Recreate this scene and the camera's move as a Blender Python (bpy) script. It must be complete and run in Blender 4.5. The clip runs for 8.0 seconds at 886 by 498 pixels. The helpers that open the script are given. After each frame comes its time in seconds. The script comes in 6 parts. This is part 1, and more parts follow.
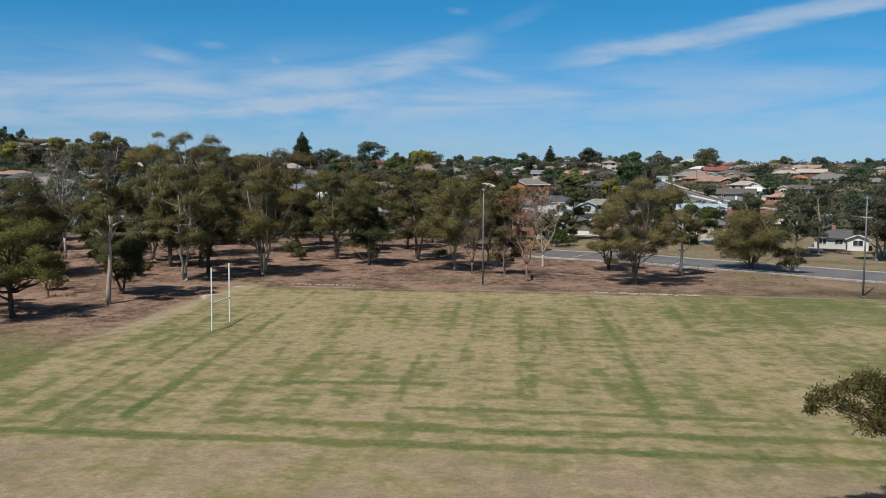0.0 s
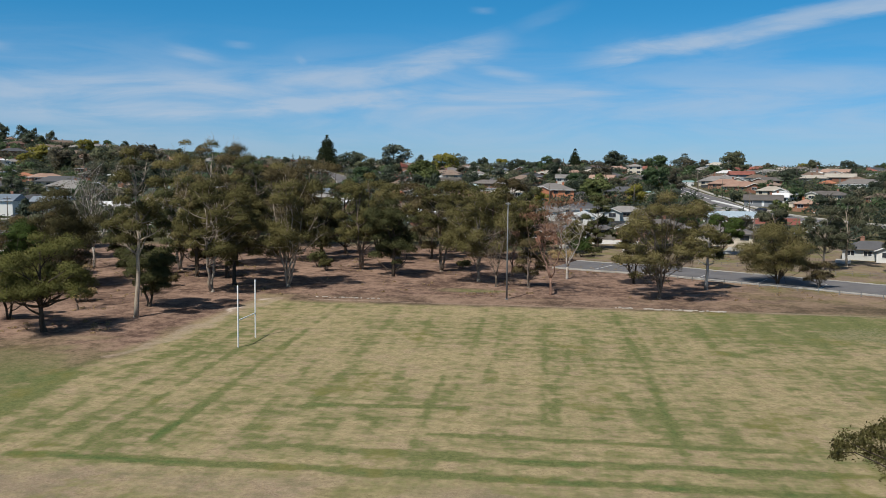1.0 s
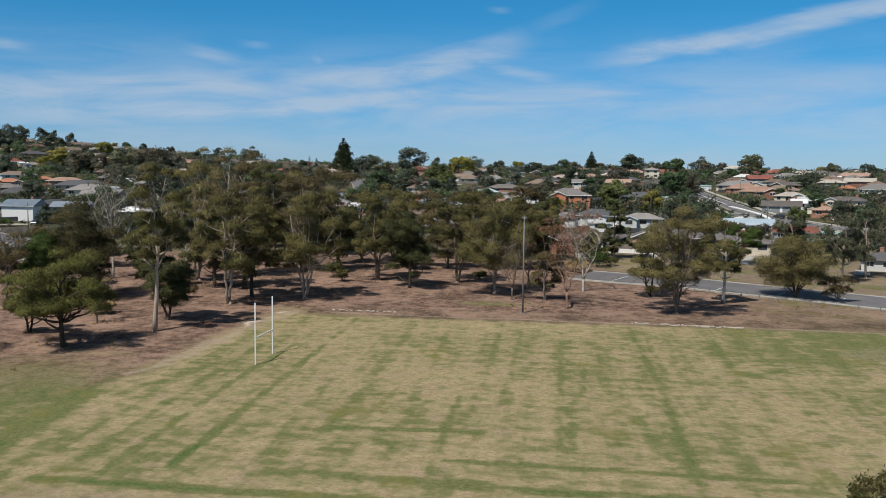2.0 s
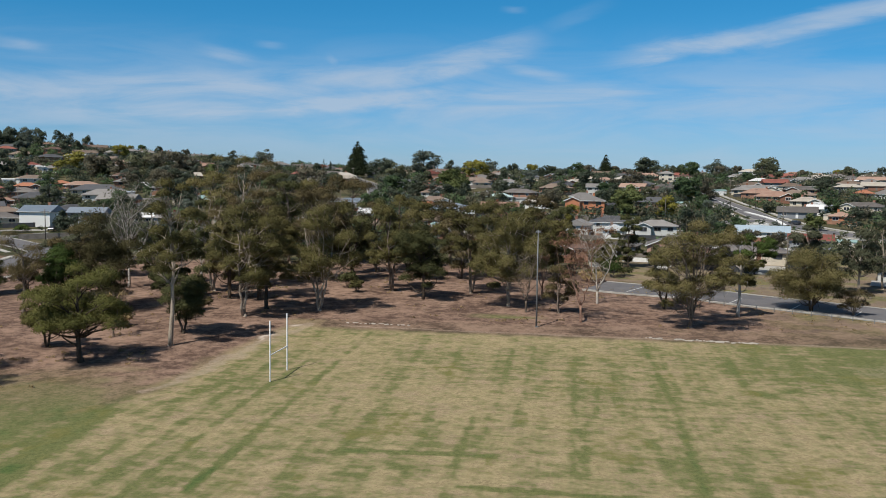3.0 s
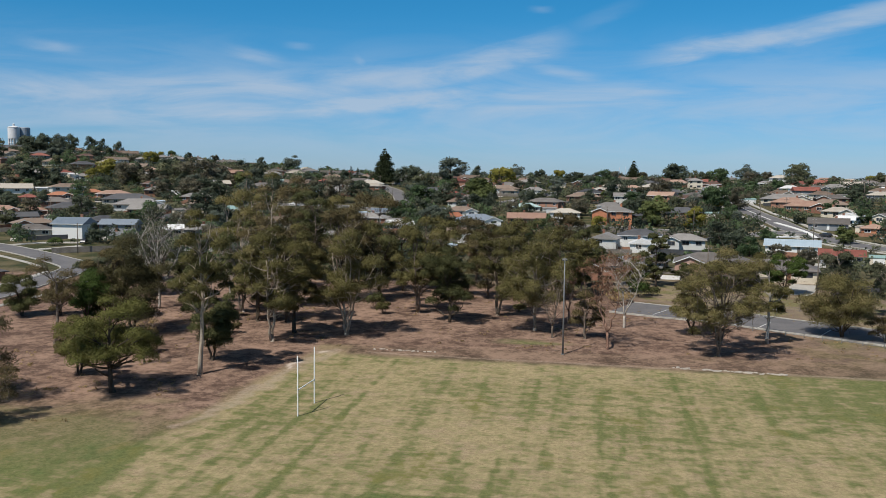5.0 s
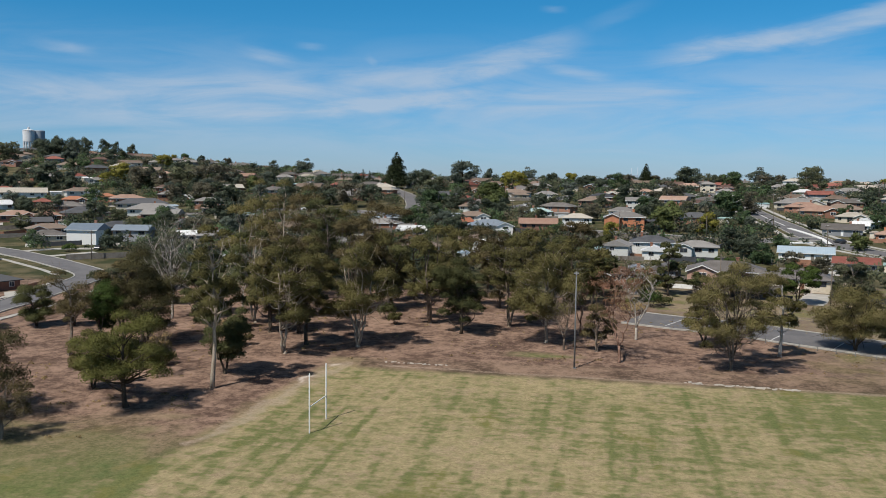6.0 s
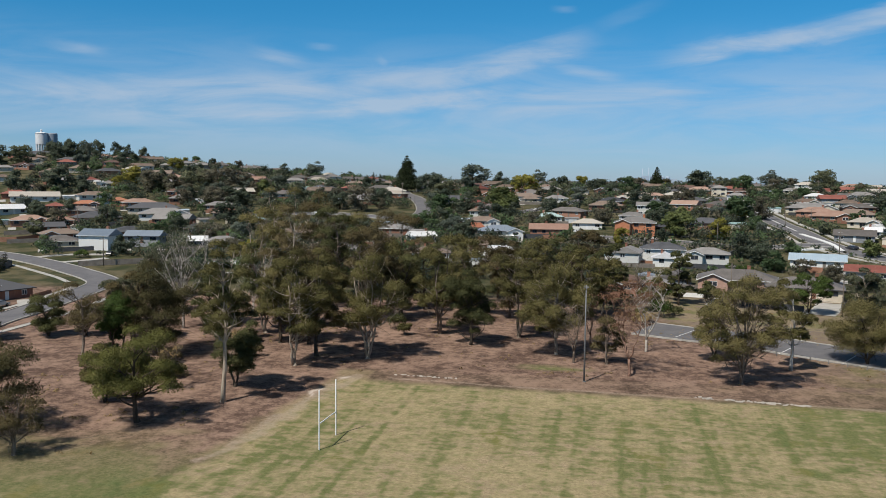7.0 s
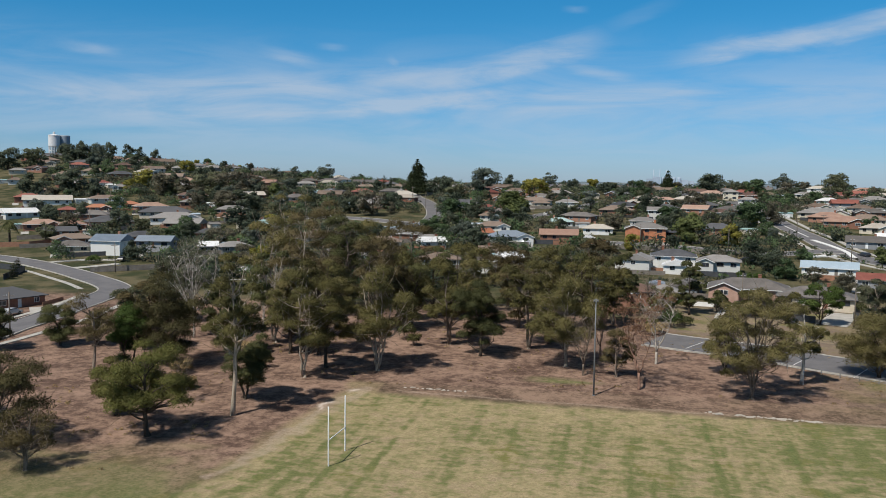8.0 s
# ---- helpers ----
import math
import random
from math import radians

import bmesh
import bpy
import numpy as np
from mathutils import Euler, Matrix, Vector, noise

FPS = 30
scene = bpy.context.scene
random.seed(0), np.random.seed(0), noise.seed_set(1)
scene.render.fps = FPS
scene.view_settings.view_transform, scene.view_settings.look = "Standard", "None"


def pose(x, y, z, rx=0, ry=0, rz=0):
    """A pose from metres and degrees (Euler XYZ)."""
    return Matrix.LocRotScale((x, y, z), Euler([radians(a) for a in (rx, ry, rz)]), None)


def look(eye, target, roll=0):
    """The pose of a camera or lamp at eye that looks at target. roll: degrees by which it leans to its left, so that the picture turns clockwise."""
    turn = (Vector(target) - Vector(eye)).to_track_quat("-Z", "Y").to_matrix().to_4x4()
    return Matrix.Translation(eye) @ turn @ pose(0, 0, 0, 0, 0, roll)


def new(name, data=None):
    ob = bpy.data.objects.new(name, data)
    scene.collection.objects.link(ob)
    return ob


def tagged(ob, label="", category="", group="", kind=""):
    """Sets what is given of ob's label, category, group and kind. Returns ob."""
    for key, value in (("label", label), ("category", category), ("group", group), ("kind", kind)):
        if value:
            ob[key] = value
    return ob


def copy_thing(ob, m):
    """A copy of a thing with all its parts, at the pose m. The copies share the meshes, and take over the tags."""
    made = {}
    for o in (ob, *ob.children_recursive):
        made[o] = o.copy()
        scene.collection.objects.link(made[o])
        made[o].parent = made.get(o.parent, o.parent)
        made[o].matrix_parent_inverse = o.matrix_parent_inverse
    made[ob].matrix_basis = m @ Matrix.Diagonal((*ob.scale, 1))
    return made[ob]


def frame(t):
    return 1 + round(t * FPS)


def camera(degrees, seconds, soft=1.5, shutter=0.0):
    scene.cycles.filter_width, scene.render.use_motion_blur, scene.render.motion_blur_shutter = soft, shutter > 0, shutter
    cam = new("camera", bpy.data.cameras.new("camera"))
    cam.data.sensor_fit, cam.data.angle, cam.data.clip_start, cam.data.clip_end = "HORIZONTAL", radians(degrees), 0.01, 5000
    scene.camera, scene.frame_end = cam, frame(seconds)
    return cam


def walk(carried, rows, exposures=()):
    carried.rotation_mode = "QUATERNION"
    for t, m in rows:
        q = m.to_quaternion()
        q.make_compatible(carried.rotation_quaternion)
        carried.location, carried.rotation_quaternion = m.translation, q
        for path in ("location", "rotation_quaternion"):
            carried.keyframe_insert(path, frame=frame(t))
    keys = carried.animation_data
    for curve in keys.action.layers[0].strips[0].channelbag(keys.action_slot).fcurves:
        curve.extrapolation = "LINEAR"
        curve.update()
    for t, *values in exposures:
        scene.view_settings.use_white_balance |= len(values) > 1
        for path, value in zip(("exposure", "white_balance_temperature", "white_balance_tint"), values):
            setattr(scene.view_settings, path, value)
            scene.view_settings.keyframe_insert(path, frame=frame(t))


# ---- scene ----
cam = camera(54.31, 8.0, 0.7)
# seconds, eye x y z, yaw, pitch, roll in degrees
PATH = [
    (0, 0.093, 0.281, 17.267, 0.160, -4.560, 0.340),
    (0.25, 0.067, 0.249, 17.819, 0.633, -4.572, 0.395),
    (0.5, 0.043, 0.219, 18.370, 1.046, -4.583, 0.443),
    (0.75, 0.020, 0.190, 18.919, 1.410, -4.593, 0.485),
    (1, -0.000, 0.164, 19.466, 1.734, -4.602, 0.522),
    (1.5, -0.038, 0.116, 20.556, 2.297, -4.618, 0.579),
    (2, -0.069, 0.076, 21.639, 2.791, -4.631, 0.617),
    (2.5, -0.093, 0.044, 22.716, 3.252, -4.642, 0.640),
    (3, -0.111, 0.019, 23.785, 3.702, -4.649, 0.650),
    (3.5, -0.123, 0.001, 24.848, 4.152, -4.655, 0.650),
    (4, -0.129, -0.008, 25.904, 4.601, -4.658, 0.644),
    (4.5, -0.128, -0.011, 26.953, 5.046, -4.660, 0.633),
    (5, -0.121, -0.006, 27.994, 5.478, -4.660, 0.622),
    (5.5, -0.107, 0.007, 29.027, 5.889, -4.659, 0.613),
    (6, -0.088, 0.027, 30.053, 6.271, -4.658, 0.610),
    (6.5, -0.062, 0.054, 31.071, 6.626, -4.655, 0.614),
    (7, -0.029, 0.089, 32.081, 6.959, -4.652, 0.630),
    (7.5, 0.010, 0.132, 33.083, 7.290, -4.648, 0.659),
    (8, 0.055, 0.182, 34.077, 7.652, -4.645, 0.705),
]
walk(cam, [(t, pose(x, y, z, 0, 0, yaw) @ pose(0, 0, 0, 90 + pitch, 0, 0) @ pose(0, 0, 0, 0, 0, roll)) for t, x, y, z, yaw, pitch, roll in PATH])

# ---- daylight ----
SUN_HIGH, SUN_ROUND = 54.0, 213.7
sun = new("sun", bpy.data.lights.new("sun", "SUN"))
sun.data.energy, sun.data.angle, sun.data.color = 4.75, radians(0.53), (1.0, 0.945, 0.86)
to_sun = Vector((math.sin(radians(SUN_ROUND)) * math.cos(radians(SUN_HIGH)), math.cos(radians(SUN_ROUND)) * math.cos(radians(SUN_HIGH)), math.sin(radians(SUN_HIGH))))
sun.matrix_world = look(to_sun * 300, (0, 0, 0))


class V:
    """A number on its way through a node tree, with ordinary arithmetic."""

    def __init__(self, tree, socket):
        self.tree, self.socket = tree, socket

    def op(self, kind, *others, clamp=False):
        node = self.tree.nodes.new("ShaderNodeMath")
        node.operation, node.use_clamp = kind, clamp
        for slot, value in zip(node.inputs, (self, *others)):
            if isinstance(value, V):
                self.tree.links.new(value.socket, slot)
            else:
                slot.default_value = value
        return V(self.tree, node.outputs[0])

    def __add__(self, o): return self.op("ADD", o)
    def __sub__(self, o): return self.op("SUBTRACT", o)
    def __mul__(self, o): return self.op("MULTIPLY", o)
    def __truediv__(self, o): return self.op("DIVIDE", o)
    def unit(self): return self.op("ADD", 0.0, clamp=True)
    def most(self, o): return self.op("MAXIMUM", o)
    def least(self, o): return self.op("MINIMUM", o)

    def ramp(self, a, b, lo=0.0, hi=1.0):
        node = self.tree.nodes.new("ShaderNodeMapRange")
        node.interpolation_type = "SMOOTHSTEP"
        self.tree.links.new(self.socket, node.inputs[0])
        for slot, value in zip(node.inputs[1:5], (a, b, lo, hi)):
            slot.default_value = value
        return V(self.tree, node.outputs[0])


def combine(tree, *xyz):
    node = tree.nodes.new("ShaderNodeCombineXYZ")
    for slot, value in zip(node.inputs, xyz):
        if isinstance(value, V):
            tree.links.new(value.socket, slot)
        else:
            slot.default_value = value
    return node.outputs[0]


def grain(tree, where, scale, detail=4.0, rough=0.55, warp=0.0):
    node = tree.nodes.new("ShaderNodeTexNoise")
    if where is not None:
        tree.links.new(where, node.inputs["Vector"])
    node.inputs["Scale"].default_value, node.inputs["Detail"].default_value = scale, detail
    node.inputs["Roughness"].default_value, node.inputs["Distortion"].default_value = rough, warp
    return V(tree, node.outputs[0])


def blend(tree, how, a, b):
    """A colour between a and b, each a colour or a socket."""
    node = tree.nodes.new("ShaderNodeMix")
    node.data_type = "RGBA"
    for slot, value in ((node.inputs[0], how), (node.inputs[6], a), (node.inputs[7], b)):
        if isinstance(value, V):
            tree.links.new(value.socket, slot)
        elif isinstance(value, bpy.types.NodeSocket):
            tree.links.new(value, slot)
        else:
            slot.default_value = value if isinstance(value, (int, float)) else (*value, 1)
    return node.outputs[2]


def make_sky():
    world = bpy.data.worlds.new("sky")
    scene.world = world
    world.use_nodes = True
    tree = world.node_tree
    back = tree.nodes["Background"]
    sky = tree.nodes.new("ShaderNodeTexSky")
    sky.sky_type, sky.sun_disc = "NISHITA", False
    sky.sun_elevation, sky.sun_rotation = radians(SUN_HIGH), radians(SUN_ROUND)
    sky.air_density, sky.dust_density, sky.ozone_density, sky.altitude = 1.0, 0.2, 2.0, 60
    # thin high cloud, by compass angle and height above the horizon, in degrees
    coords = tree.nodes.new("ShaderNodeTexCoord")
    split = tree.nodes.new("ShaderNodeSeparateXYZ")
    tree.links.new(coords.outputs["Generated"], split.inputs[0])
    x, y, z = (V(tree, s) for s in split.outputs)
    az = x.op("ARCTAN2", y) * (180 / math.pi)
    el = z.op("ARCSINE") * (180 / math.pi)
    wisp = grain(tree, combine(tree, az * 0.055, el * 0.30, 0.0), 1.6, 7, 0.6, 0.7)
    wisp2 = grain(tree, combine(tree, az * 0.16 + el * 0.10, el * 0.9 - az * 0.12, 3.0), 1.0, 6, 0.62, 0.5)

    def streak(a0, e0, a1, e1, wide, soft_end=2.5):
        """A soft band between two points of the sky."""
        length = math.hypot(a1 - a0, e1 - e0)
        ux, uy = (a1 - a0) / length, (e1 - e0) / length
        rag = (wisp2 - 0.5) * 1.5
        along = (az - a0) * ux + (el - e0) * uy
        across = (el - e0) * ux - (az - a0) * uy + rag * wide * 0.8
        side = (across.op("ABSOLUTE") / wide).ramp(0.15, 1.0, 1.0, 0.0)
        return side * along.ramp(-soft_end, soft_end) * along.ramp(length - soft_end, length + soft_end, 1.0, 0.0)

    veil = el.ramp(-1.0, 3.5) * el.ramp(4.5, 10.5, 1.0, 0.0)
    cloud = streak(8.2, 7.75, 31.0, 11.5, 0.95) * 0.8
    for args, much in (
        ((-7.0, 6.6, 1.8, 8.8, 1.25, 2.0), 0.58), ((-27.0, 3.9, -13.5, 4.5, 1.0, 4.0), 0.5), ((-16.0, 4.2, -2.7, 5.6, 0.85, 2.0), 0.62), ((-14.0, 5.9, -3.0, 7.2, 1.25, 2.5), 0.48),
        ((-33.0, 4.9, -14.0, 5.8, 1.3, 3.0), 0.52), ((-3.0, 4.9, 8.8, 5.2, 1.5, 2.0), 0.36), ((-19.0, 7.9, -16.5, 7.5, 0.6, 1.2), 0.36), ((-31.0, 7.7, -28.5, 7.5, 0.5, 1.0), 0.4),
        ((-15.6, 8.4, -14.4, 8.35, 0.35, 0.7), 0.36), ((-11.2, 7.6, -10.8, 7.3, 0.35, 0.5), 0.34), ((-18.6, 11.8, -18.0, 11.6, 0.45, 0.5), 0.42), ((-5.2, 11.75, -4.6, 11.7, 0.2, 0.5), 0.36),
        ((0.2, 10.9, 1.2, 10.85, 0.3, 0.6), 0.34), ((0.5, 7.2, 4.0, 6.6, 0.5, 1.2), 0.42), ((9.0, 4.6, 26.0, 6.4, 1.5, 4.0), 0.16), ((3.0, 9.8, 6.5, 11.0, 0.7, 1.5), 0.13),
    ):
        cloud = cloud.most(streak(*args) * much)
    cloud = (cloud * wisp.ramp(0.30, 0.62, 0.62, 1.15) * wisp2.ramp(0.25, 0.65, 0.75, 1.1) + veil * wisp.ramp(0.28, 0.70) * 0.62).unit()
    # clear dry air: deep blue above, paler towards the horizon
    tint = tree.nodes.new("ShaderNodeMix")
    tint.data_type, tint.blend_type = "RGBA", "MULTIPLY"
    tint.inputs[0].default_value = 1.0
    tree.links.new(sky.outputs[0], tint.inputs[6])
    tree.links.new(blend(tree, el.ramp(13.0, 40.0), blend(tree, el.ramp(-4.0, 13.0), (0.62, 0.80, 1.36), (0.17, 0.86, 1.25)), (1.02, 0.94, 0.84)), tint.inputs[7])
    colour = blend(tree, cloud * 0.72, tint.outputs[2], (6.0, 7.2, 8.8))
    tree.links.new(colour, back.inputs[0])
    back.inputs[1].default_value = 0.076


make_sky()

# ---- materials ----
def material(name, rough=0.8, metal=0.0, spec=0.3):
    mat = bpy.data.materials.new(name)
    mat.use_nodes = True
    shader = mat.node_tree.nodes["Principled BSDF"]
    shader.inputs["Roughness"].default_value, shader.inputs["Metallic"].default_value = rough, metal
    shader.inputs["Specular IOR Level"].default_value = spec
    return mat, mat.node_tree, shader


def place_of(tree, local=True):
    node = tree.nodes.new("ShaderNodeTexCoord") if local else tree.nodes.new("ShaderNodeNewGeometry")
    return node.outputs["Object"] if local else node.outputs["Position"]


def per_object(tree):
    return V(tree, tree.nodes.new("ShaderNodeObjectInfo").outputs["Random"])


def relief(tree, shader, height, strength, distance):
    node = tree.nodes.new("ShaderNodeBump")
    node.inputs["Strength"].default_value, node.inputs["Distance"].default_value = strength, distance
    tree.links.new(height.socket, node.inputs["Height"])
    tree.links.new(node.outputs[0], shader.inputs["Normal"])


def surface(name, a, b, scale=1.0, fine=12.0, rough=0.8, metal=0.0, spec=0.3, bump=0.3, local=True, vary=0.0):
    """Two tones of one stuff, mottled at two scales, with fine relief."""
    mat, tree, shader = material(name, rough, metal, spec)
    where = place_of(tree, local)
    big, small = grain(tree, where, scale), grain(tree, where, scale * fine)
    how = big * 0.6 + small * 0.6 - 0.1
    if vary:
        how = how + (per_object(tree) - 0.5) * vary
    tree.links.new(blend(tree, how.ramp(0.3, 0.7), a, b), shader.inputs["Base Color"])
    if bump:
        relief(tree, shader, small, bump, 0.02)
    return mat


def roofing(name, a, b, course=0.32, rough=0.75, metal=0.0, ribs=False):
    """Roof stuff with courses of tiles or ribs of sheet metal, weathered."""
    mat, tree, shader = material(name, rough, metal, 0.35)
    where = place_of(tree)
    split = tree.nodes.new("ShaderNodeSeparateXYZ")
    tree.links.new(where, split.inputs[0])
    x, y, z = (V(tree, s) for s in split.outputs)
    line = ((x / course) if ribs else (z / (course * 0.42))).op("FRACT")
    edge = line.ramp(0.0, 0.16, 1.0, 0.0)
    big, small = grain(tree, where, 0.35), grain(tree, where, 5.0)
    how = (big * 0.7 + small * 0.5 - 0.1 + (per_object(tree) - 0.5) * 0.5).ramp(0.25, 0.75)
    colour = blend(tree, edge * 0.45, blend(tree, how, a, b), tuple(c * 0.45 for c in a))
    tree.links.new(colour, shader.inputs["Base Color"])
    relief(tree, shader, line + small * 0.4, 0.5, 0.03)
    return mat


def foliage(name, a, b, c, thin_part=0.40):
    """Leaves: three greens from leaf to leaf, light coming through a little."""
    mat, tree, shader = material(name, 0.7, 0.0, 0.12)
    info = tree.nodes.new("ShaderNodeNewGeometry")
    island = V(tree, info.outputs["Random Per Island"])
    spots = grain(tree, info.outputs["Position"], 0.45, 2)
    how = (island * 0.24 + spots * 0.9 - 0.10 + (per_object(tree) - 0.5) * 0.45).unit()
    colour = blend(tree, how.ramp(0.5, 1.0), blend(tree, how.ramp(0.0, 0.55), a, b), c)
    tree.links.new(colour, shader.inputs["Base Color"])
    thin = tree.nodes.new("ShaderNodeBsdfTranslucent")
    tree.links.new(colour, thin.inputs[0])
    mix = tree.nodes.new("ShaderNodeMixShader")
    mix.inputs[0].default_value = thin_part
    tree.links.new(shader.outputs[0], mix.inputs[1])
    tree.links.new(thin.outputs[0], mix.inputs[2])
    tree.links.new(mix.outputs[0], tree.nodes["Material Output"].inputs[0])
    return mat


def bark(name, a, b, band=0.5):
    mat, tree, shader = material(name, 0.85, 0.0, 0.2)
    where = place_of(tree, False)
    stretch = tree.nodes.new("ShaderNodeMapping")
    stretch.inputs["Scale"].default_value = (3.0, 3.0, 0.5)
    tree.links.new(where, stretch.inputs[0])
    strip, small = grain(tree, stretch.outputs[0], 1.0, 5, 0.6, 0.5), grain(tree, where, 9.0)
    tree.links.new(blend(tree, (strip * 0.9 + small * 0.3 - 0.1).ramp(band - 0.16, band + 0.16), a, b), shader.inputs["Base Color"])
    relief(tree, shader, small + strip, 0.5, 0.04)
    return mat


LEAF = {
    # far_ leaves: lifted darks and extra blue paint distance haze into the greens
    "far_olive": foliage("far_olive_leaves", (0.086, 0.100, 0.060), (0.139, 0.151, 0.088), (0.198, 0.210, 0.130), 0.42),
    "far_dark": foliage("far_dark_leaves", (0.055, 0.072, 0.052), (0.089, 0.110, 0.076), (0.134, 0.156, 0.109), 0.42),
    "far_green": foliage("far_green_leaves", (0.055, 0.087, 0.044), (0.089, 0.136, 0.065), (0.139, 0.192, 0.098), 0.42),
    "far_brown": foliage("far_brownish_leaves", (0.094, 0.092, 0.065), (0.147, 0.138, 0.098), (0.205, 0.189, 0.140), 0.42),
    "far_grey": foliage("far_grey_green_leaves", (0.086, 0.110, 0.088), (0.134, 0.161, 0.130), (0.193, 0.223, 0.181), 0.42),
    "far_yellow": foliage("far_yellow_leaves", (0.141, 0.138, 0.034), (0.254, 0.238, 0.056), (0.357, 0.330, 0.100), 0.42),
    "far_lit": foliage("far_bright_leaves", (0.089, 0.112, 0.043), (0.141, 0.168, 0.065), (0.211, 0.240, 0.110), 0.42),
    "sunny": foliage("sunlit_olive_leaves", (0.066, 0.070, 0.022), (0.128, 0.132, 0.040), (0.225, 0.212, 0.084)),
    "sprays": foliage("drooping_olive_leaves", (0.090, 0.080, 0.030), (0.190, 0.178, 0.064), (0.310, 0.280, 0.115), 0.45),
    "deep": foliage("deep_brown_green_leaves", (0.045, 0.042, 0.019), (0.086, 0.079, 0.036), (0.150, 0.134, 0.066)),
    "olive": foliage("olive_leaves", (0.071, 0.069, 0.028), (0.152, 0.138, 0.054), (0.280, 0.237, 0.113)),
    "dark": foliage("dark_leaves", (0.050, 0.057, 0.025), (0.105, 0.110, 0.046), (0.196, 0.191, 0.085)),
    "lit": foliage("bright_leaves", (0.054, 0.060, 0.019), (0.104, 0.106, 0.032), (0.185, 0.175, 0.068)),
    "brown": foliage("brownish_leaves", (0.071, 0.057, 0.030), (0.143, 0.117, 0.057), (0.256, 0.207, 0.115)),
    "grey": foliage("grey_green_leaves", (0.056, 0.064, 0.040), (0.115, 0.123, 0.076), (0.220, 0.219, 0.147)),
    "green": foliage("fresh_green_leaves", (0.032, 0.055, 0.016), (0.068, 0.105, 0.028), (0.140, 0.182, 0.053)),
    "yellow": foliage("yellow_leaves", (0.189, 0.142, 0.021), (0.366, 0.279, 0.037), (0.561, 0.433, 0.084)),
    "russet": foliage("russet_leaves", (0.146, 0.080, 0.047), (0.244, 0.142, 0.089), (0.366, 0.228, 0.147)),
    "pine": foliage("conifer_needles", (0.017, 0.027, 0.014), (0.037, 0.050, 0.023), (0.068, 0.082, 0.038)),
    "straw": foliage("dry_straw", (0.268, 0.194, 0.095), (0.415, 0.308, 0.158), (0.561, 0.433, 0.242)),
}
BARK = {
    "pale": bark("pale_gum_bark", (0.15, 0.118, 0.088), (0.40, 0.34, 0.27), 0.47),
    "dark": bark("dark_rough_bark", (0.035, 0.027, 0.020), (0.095, 0.075, 0.056)),
    "mid": bark("grey_brown_bark", (0.085, 0.066, 0.050), (0.26, 0.21, 0.165)),
    "red": bark("reddish_dead_wood", (0.15, 0.085, 0.060), (0.36, 0.225, 0.165)),
    "white": bark("bleached_dead_wood", (0.24, 0.21, 0.18), (0.52, 0.48, 0.43)),
}
ROOF = {
    "grey": roofing("grey_roof_tiles", (0.17, 0.16, 0.15), (0.26, 0.245, 0.23)),
    "greybrown": roofing("weathered_grey_brown_roof_tiles", (0.105, 0.094, 0.086), (0.185, 0.168, 0.155)),
    "charcoal": roofing("charcoal_roof_tiles", (0.050, 0.052, 0.058), (0.10, 0.10, 0.105)),
    "orange": roofing("terracotta_roof_tiles", (0.29, 0.105, 0.055), (0.40, 0.175, 0.100)),
    "red": roofing("dark_red_roof_tiles", (0.185, 0.060, 0.045), (0.28, 0.105, 0.078)),
    "brown": roofing("brown_roof_tiles", (0.135, 0.098, 0.074), (0.225, 0.170, 0.132)),
    "darkbrown": roofing("dark_brown_roof_tiles", (0.085, 0.050, 0.040), (0.145, 0.092, 0.072)),
    "pinktan": roofing("faded_pink_roof_tiles", (0.28, 0.17, 0.125), (0.38, 0.255, 0.195)),
    "bluegrey": roofing("blue_grey_sheet_roof", (0.150, 0.185, 0.225), (0.21, 0.245, 0.285), 0.5, 0.45, 0.0, True),
    "skyblue": roofing("pale_blue_sheet_roof", (0.33, 0.41, 0.47), (0.45, 0.52, 0.57), 0.5, 0.45, 0.0, True),
    "teal": roofing("pale_teal_sheet_roof", (0.25, 0.37, 0.35), (0.36, 0.47, 0.45), 0.5, 0.5, 0.0, True),
    "cream": roofing("cream_roof_tiles", (0.34, 0.30, 0.25), (0.45, 0.41, 0.35)),
    "white": roofing("white_sheet_roof", (0.58, 0.58, 0.57), (0.72, 0.72, 0.71), 0.5, 0.5, 0.0, True),
}
ROOF_WORDS = {"grey": "grey tiled", "greybrown": "weathered grey-brown tiled", "charcoal": "charcoal tiled", "orange": "terracotta tiled", "red": "dark red tiled", "brown": "brown tiled", "darkbrown": "dark brown tiled",
              "pinktan": "faded pink tiled", "bluegrey": "blue-grey sheet metal", "skyblue": "pale blue sheet metal", "teal": "pale teal sheet metal", "cream": "cream tiled", "white": "white sheet metal"}
WALL = {
    "white": surface("white_weatherboard", (0.52, 0.52, 0.49), (0.68, 0.68, 0.65), 0.5, vary=0.6),
    "cream": surface("cream_render", (0.50, 0.44, 0.34), (0.62, 0.56, 0.46), 0.5, vary=0.5),
    "brick": surface("red_brown_brickwork", (0.22, 0.105, 0.070), (0.34, 0.18, 0.125), 0.8, 20, vary=0.6),
    "pink": surface("pinkish_brickwork", (0.36, 0.22, 0.17), (0.46, 0.30, 0.24), 0.8, 20),
    "orange": surface("orange_brickwork", (0.38, 0.14, 0.070), (0.50, 0.22, 0.12), 0.8, 20),
    "grey": surface("grey_painted_boards", (0.20, 0.21, 0.22), (0.30, 0.31, 0.32), 0.5, vary=0.5),
}
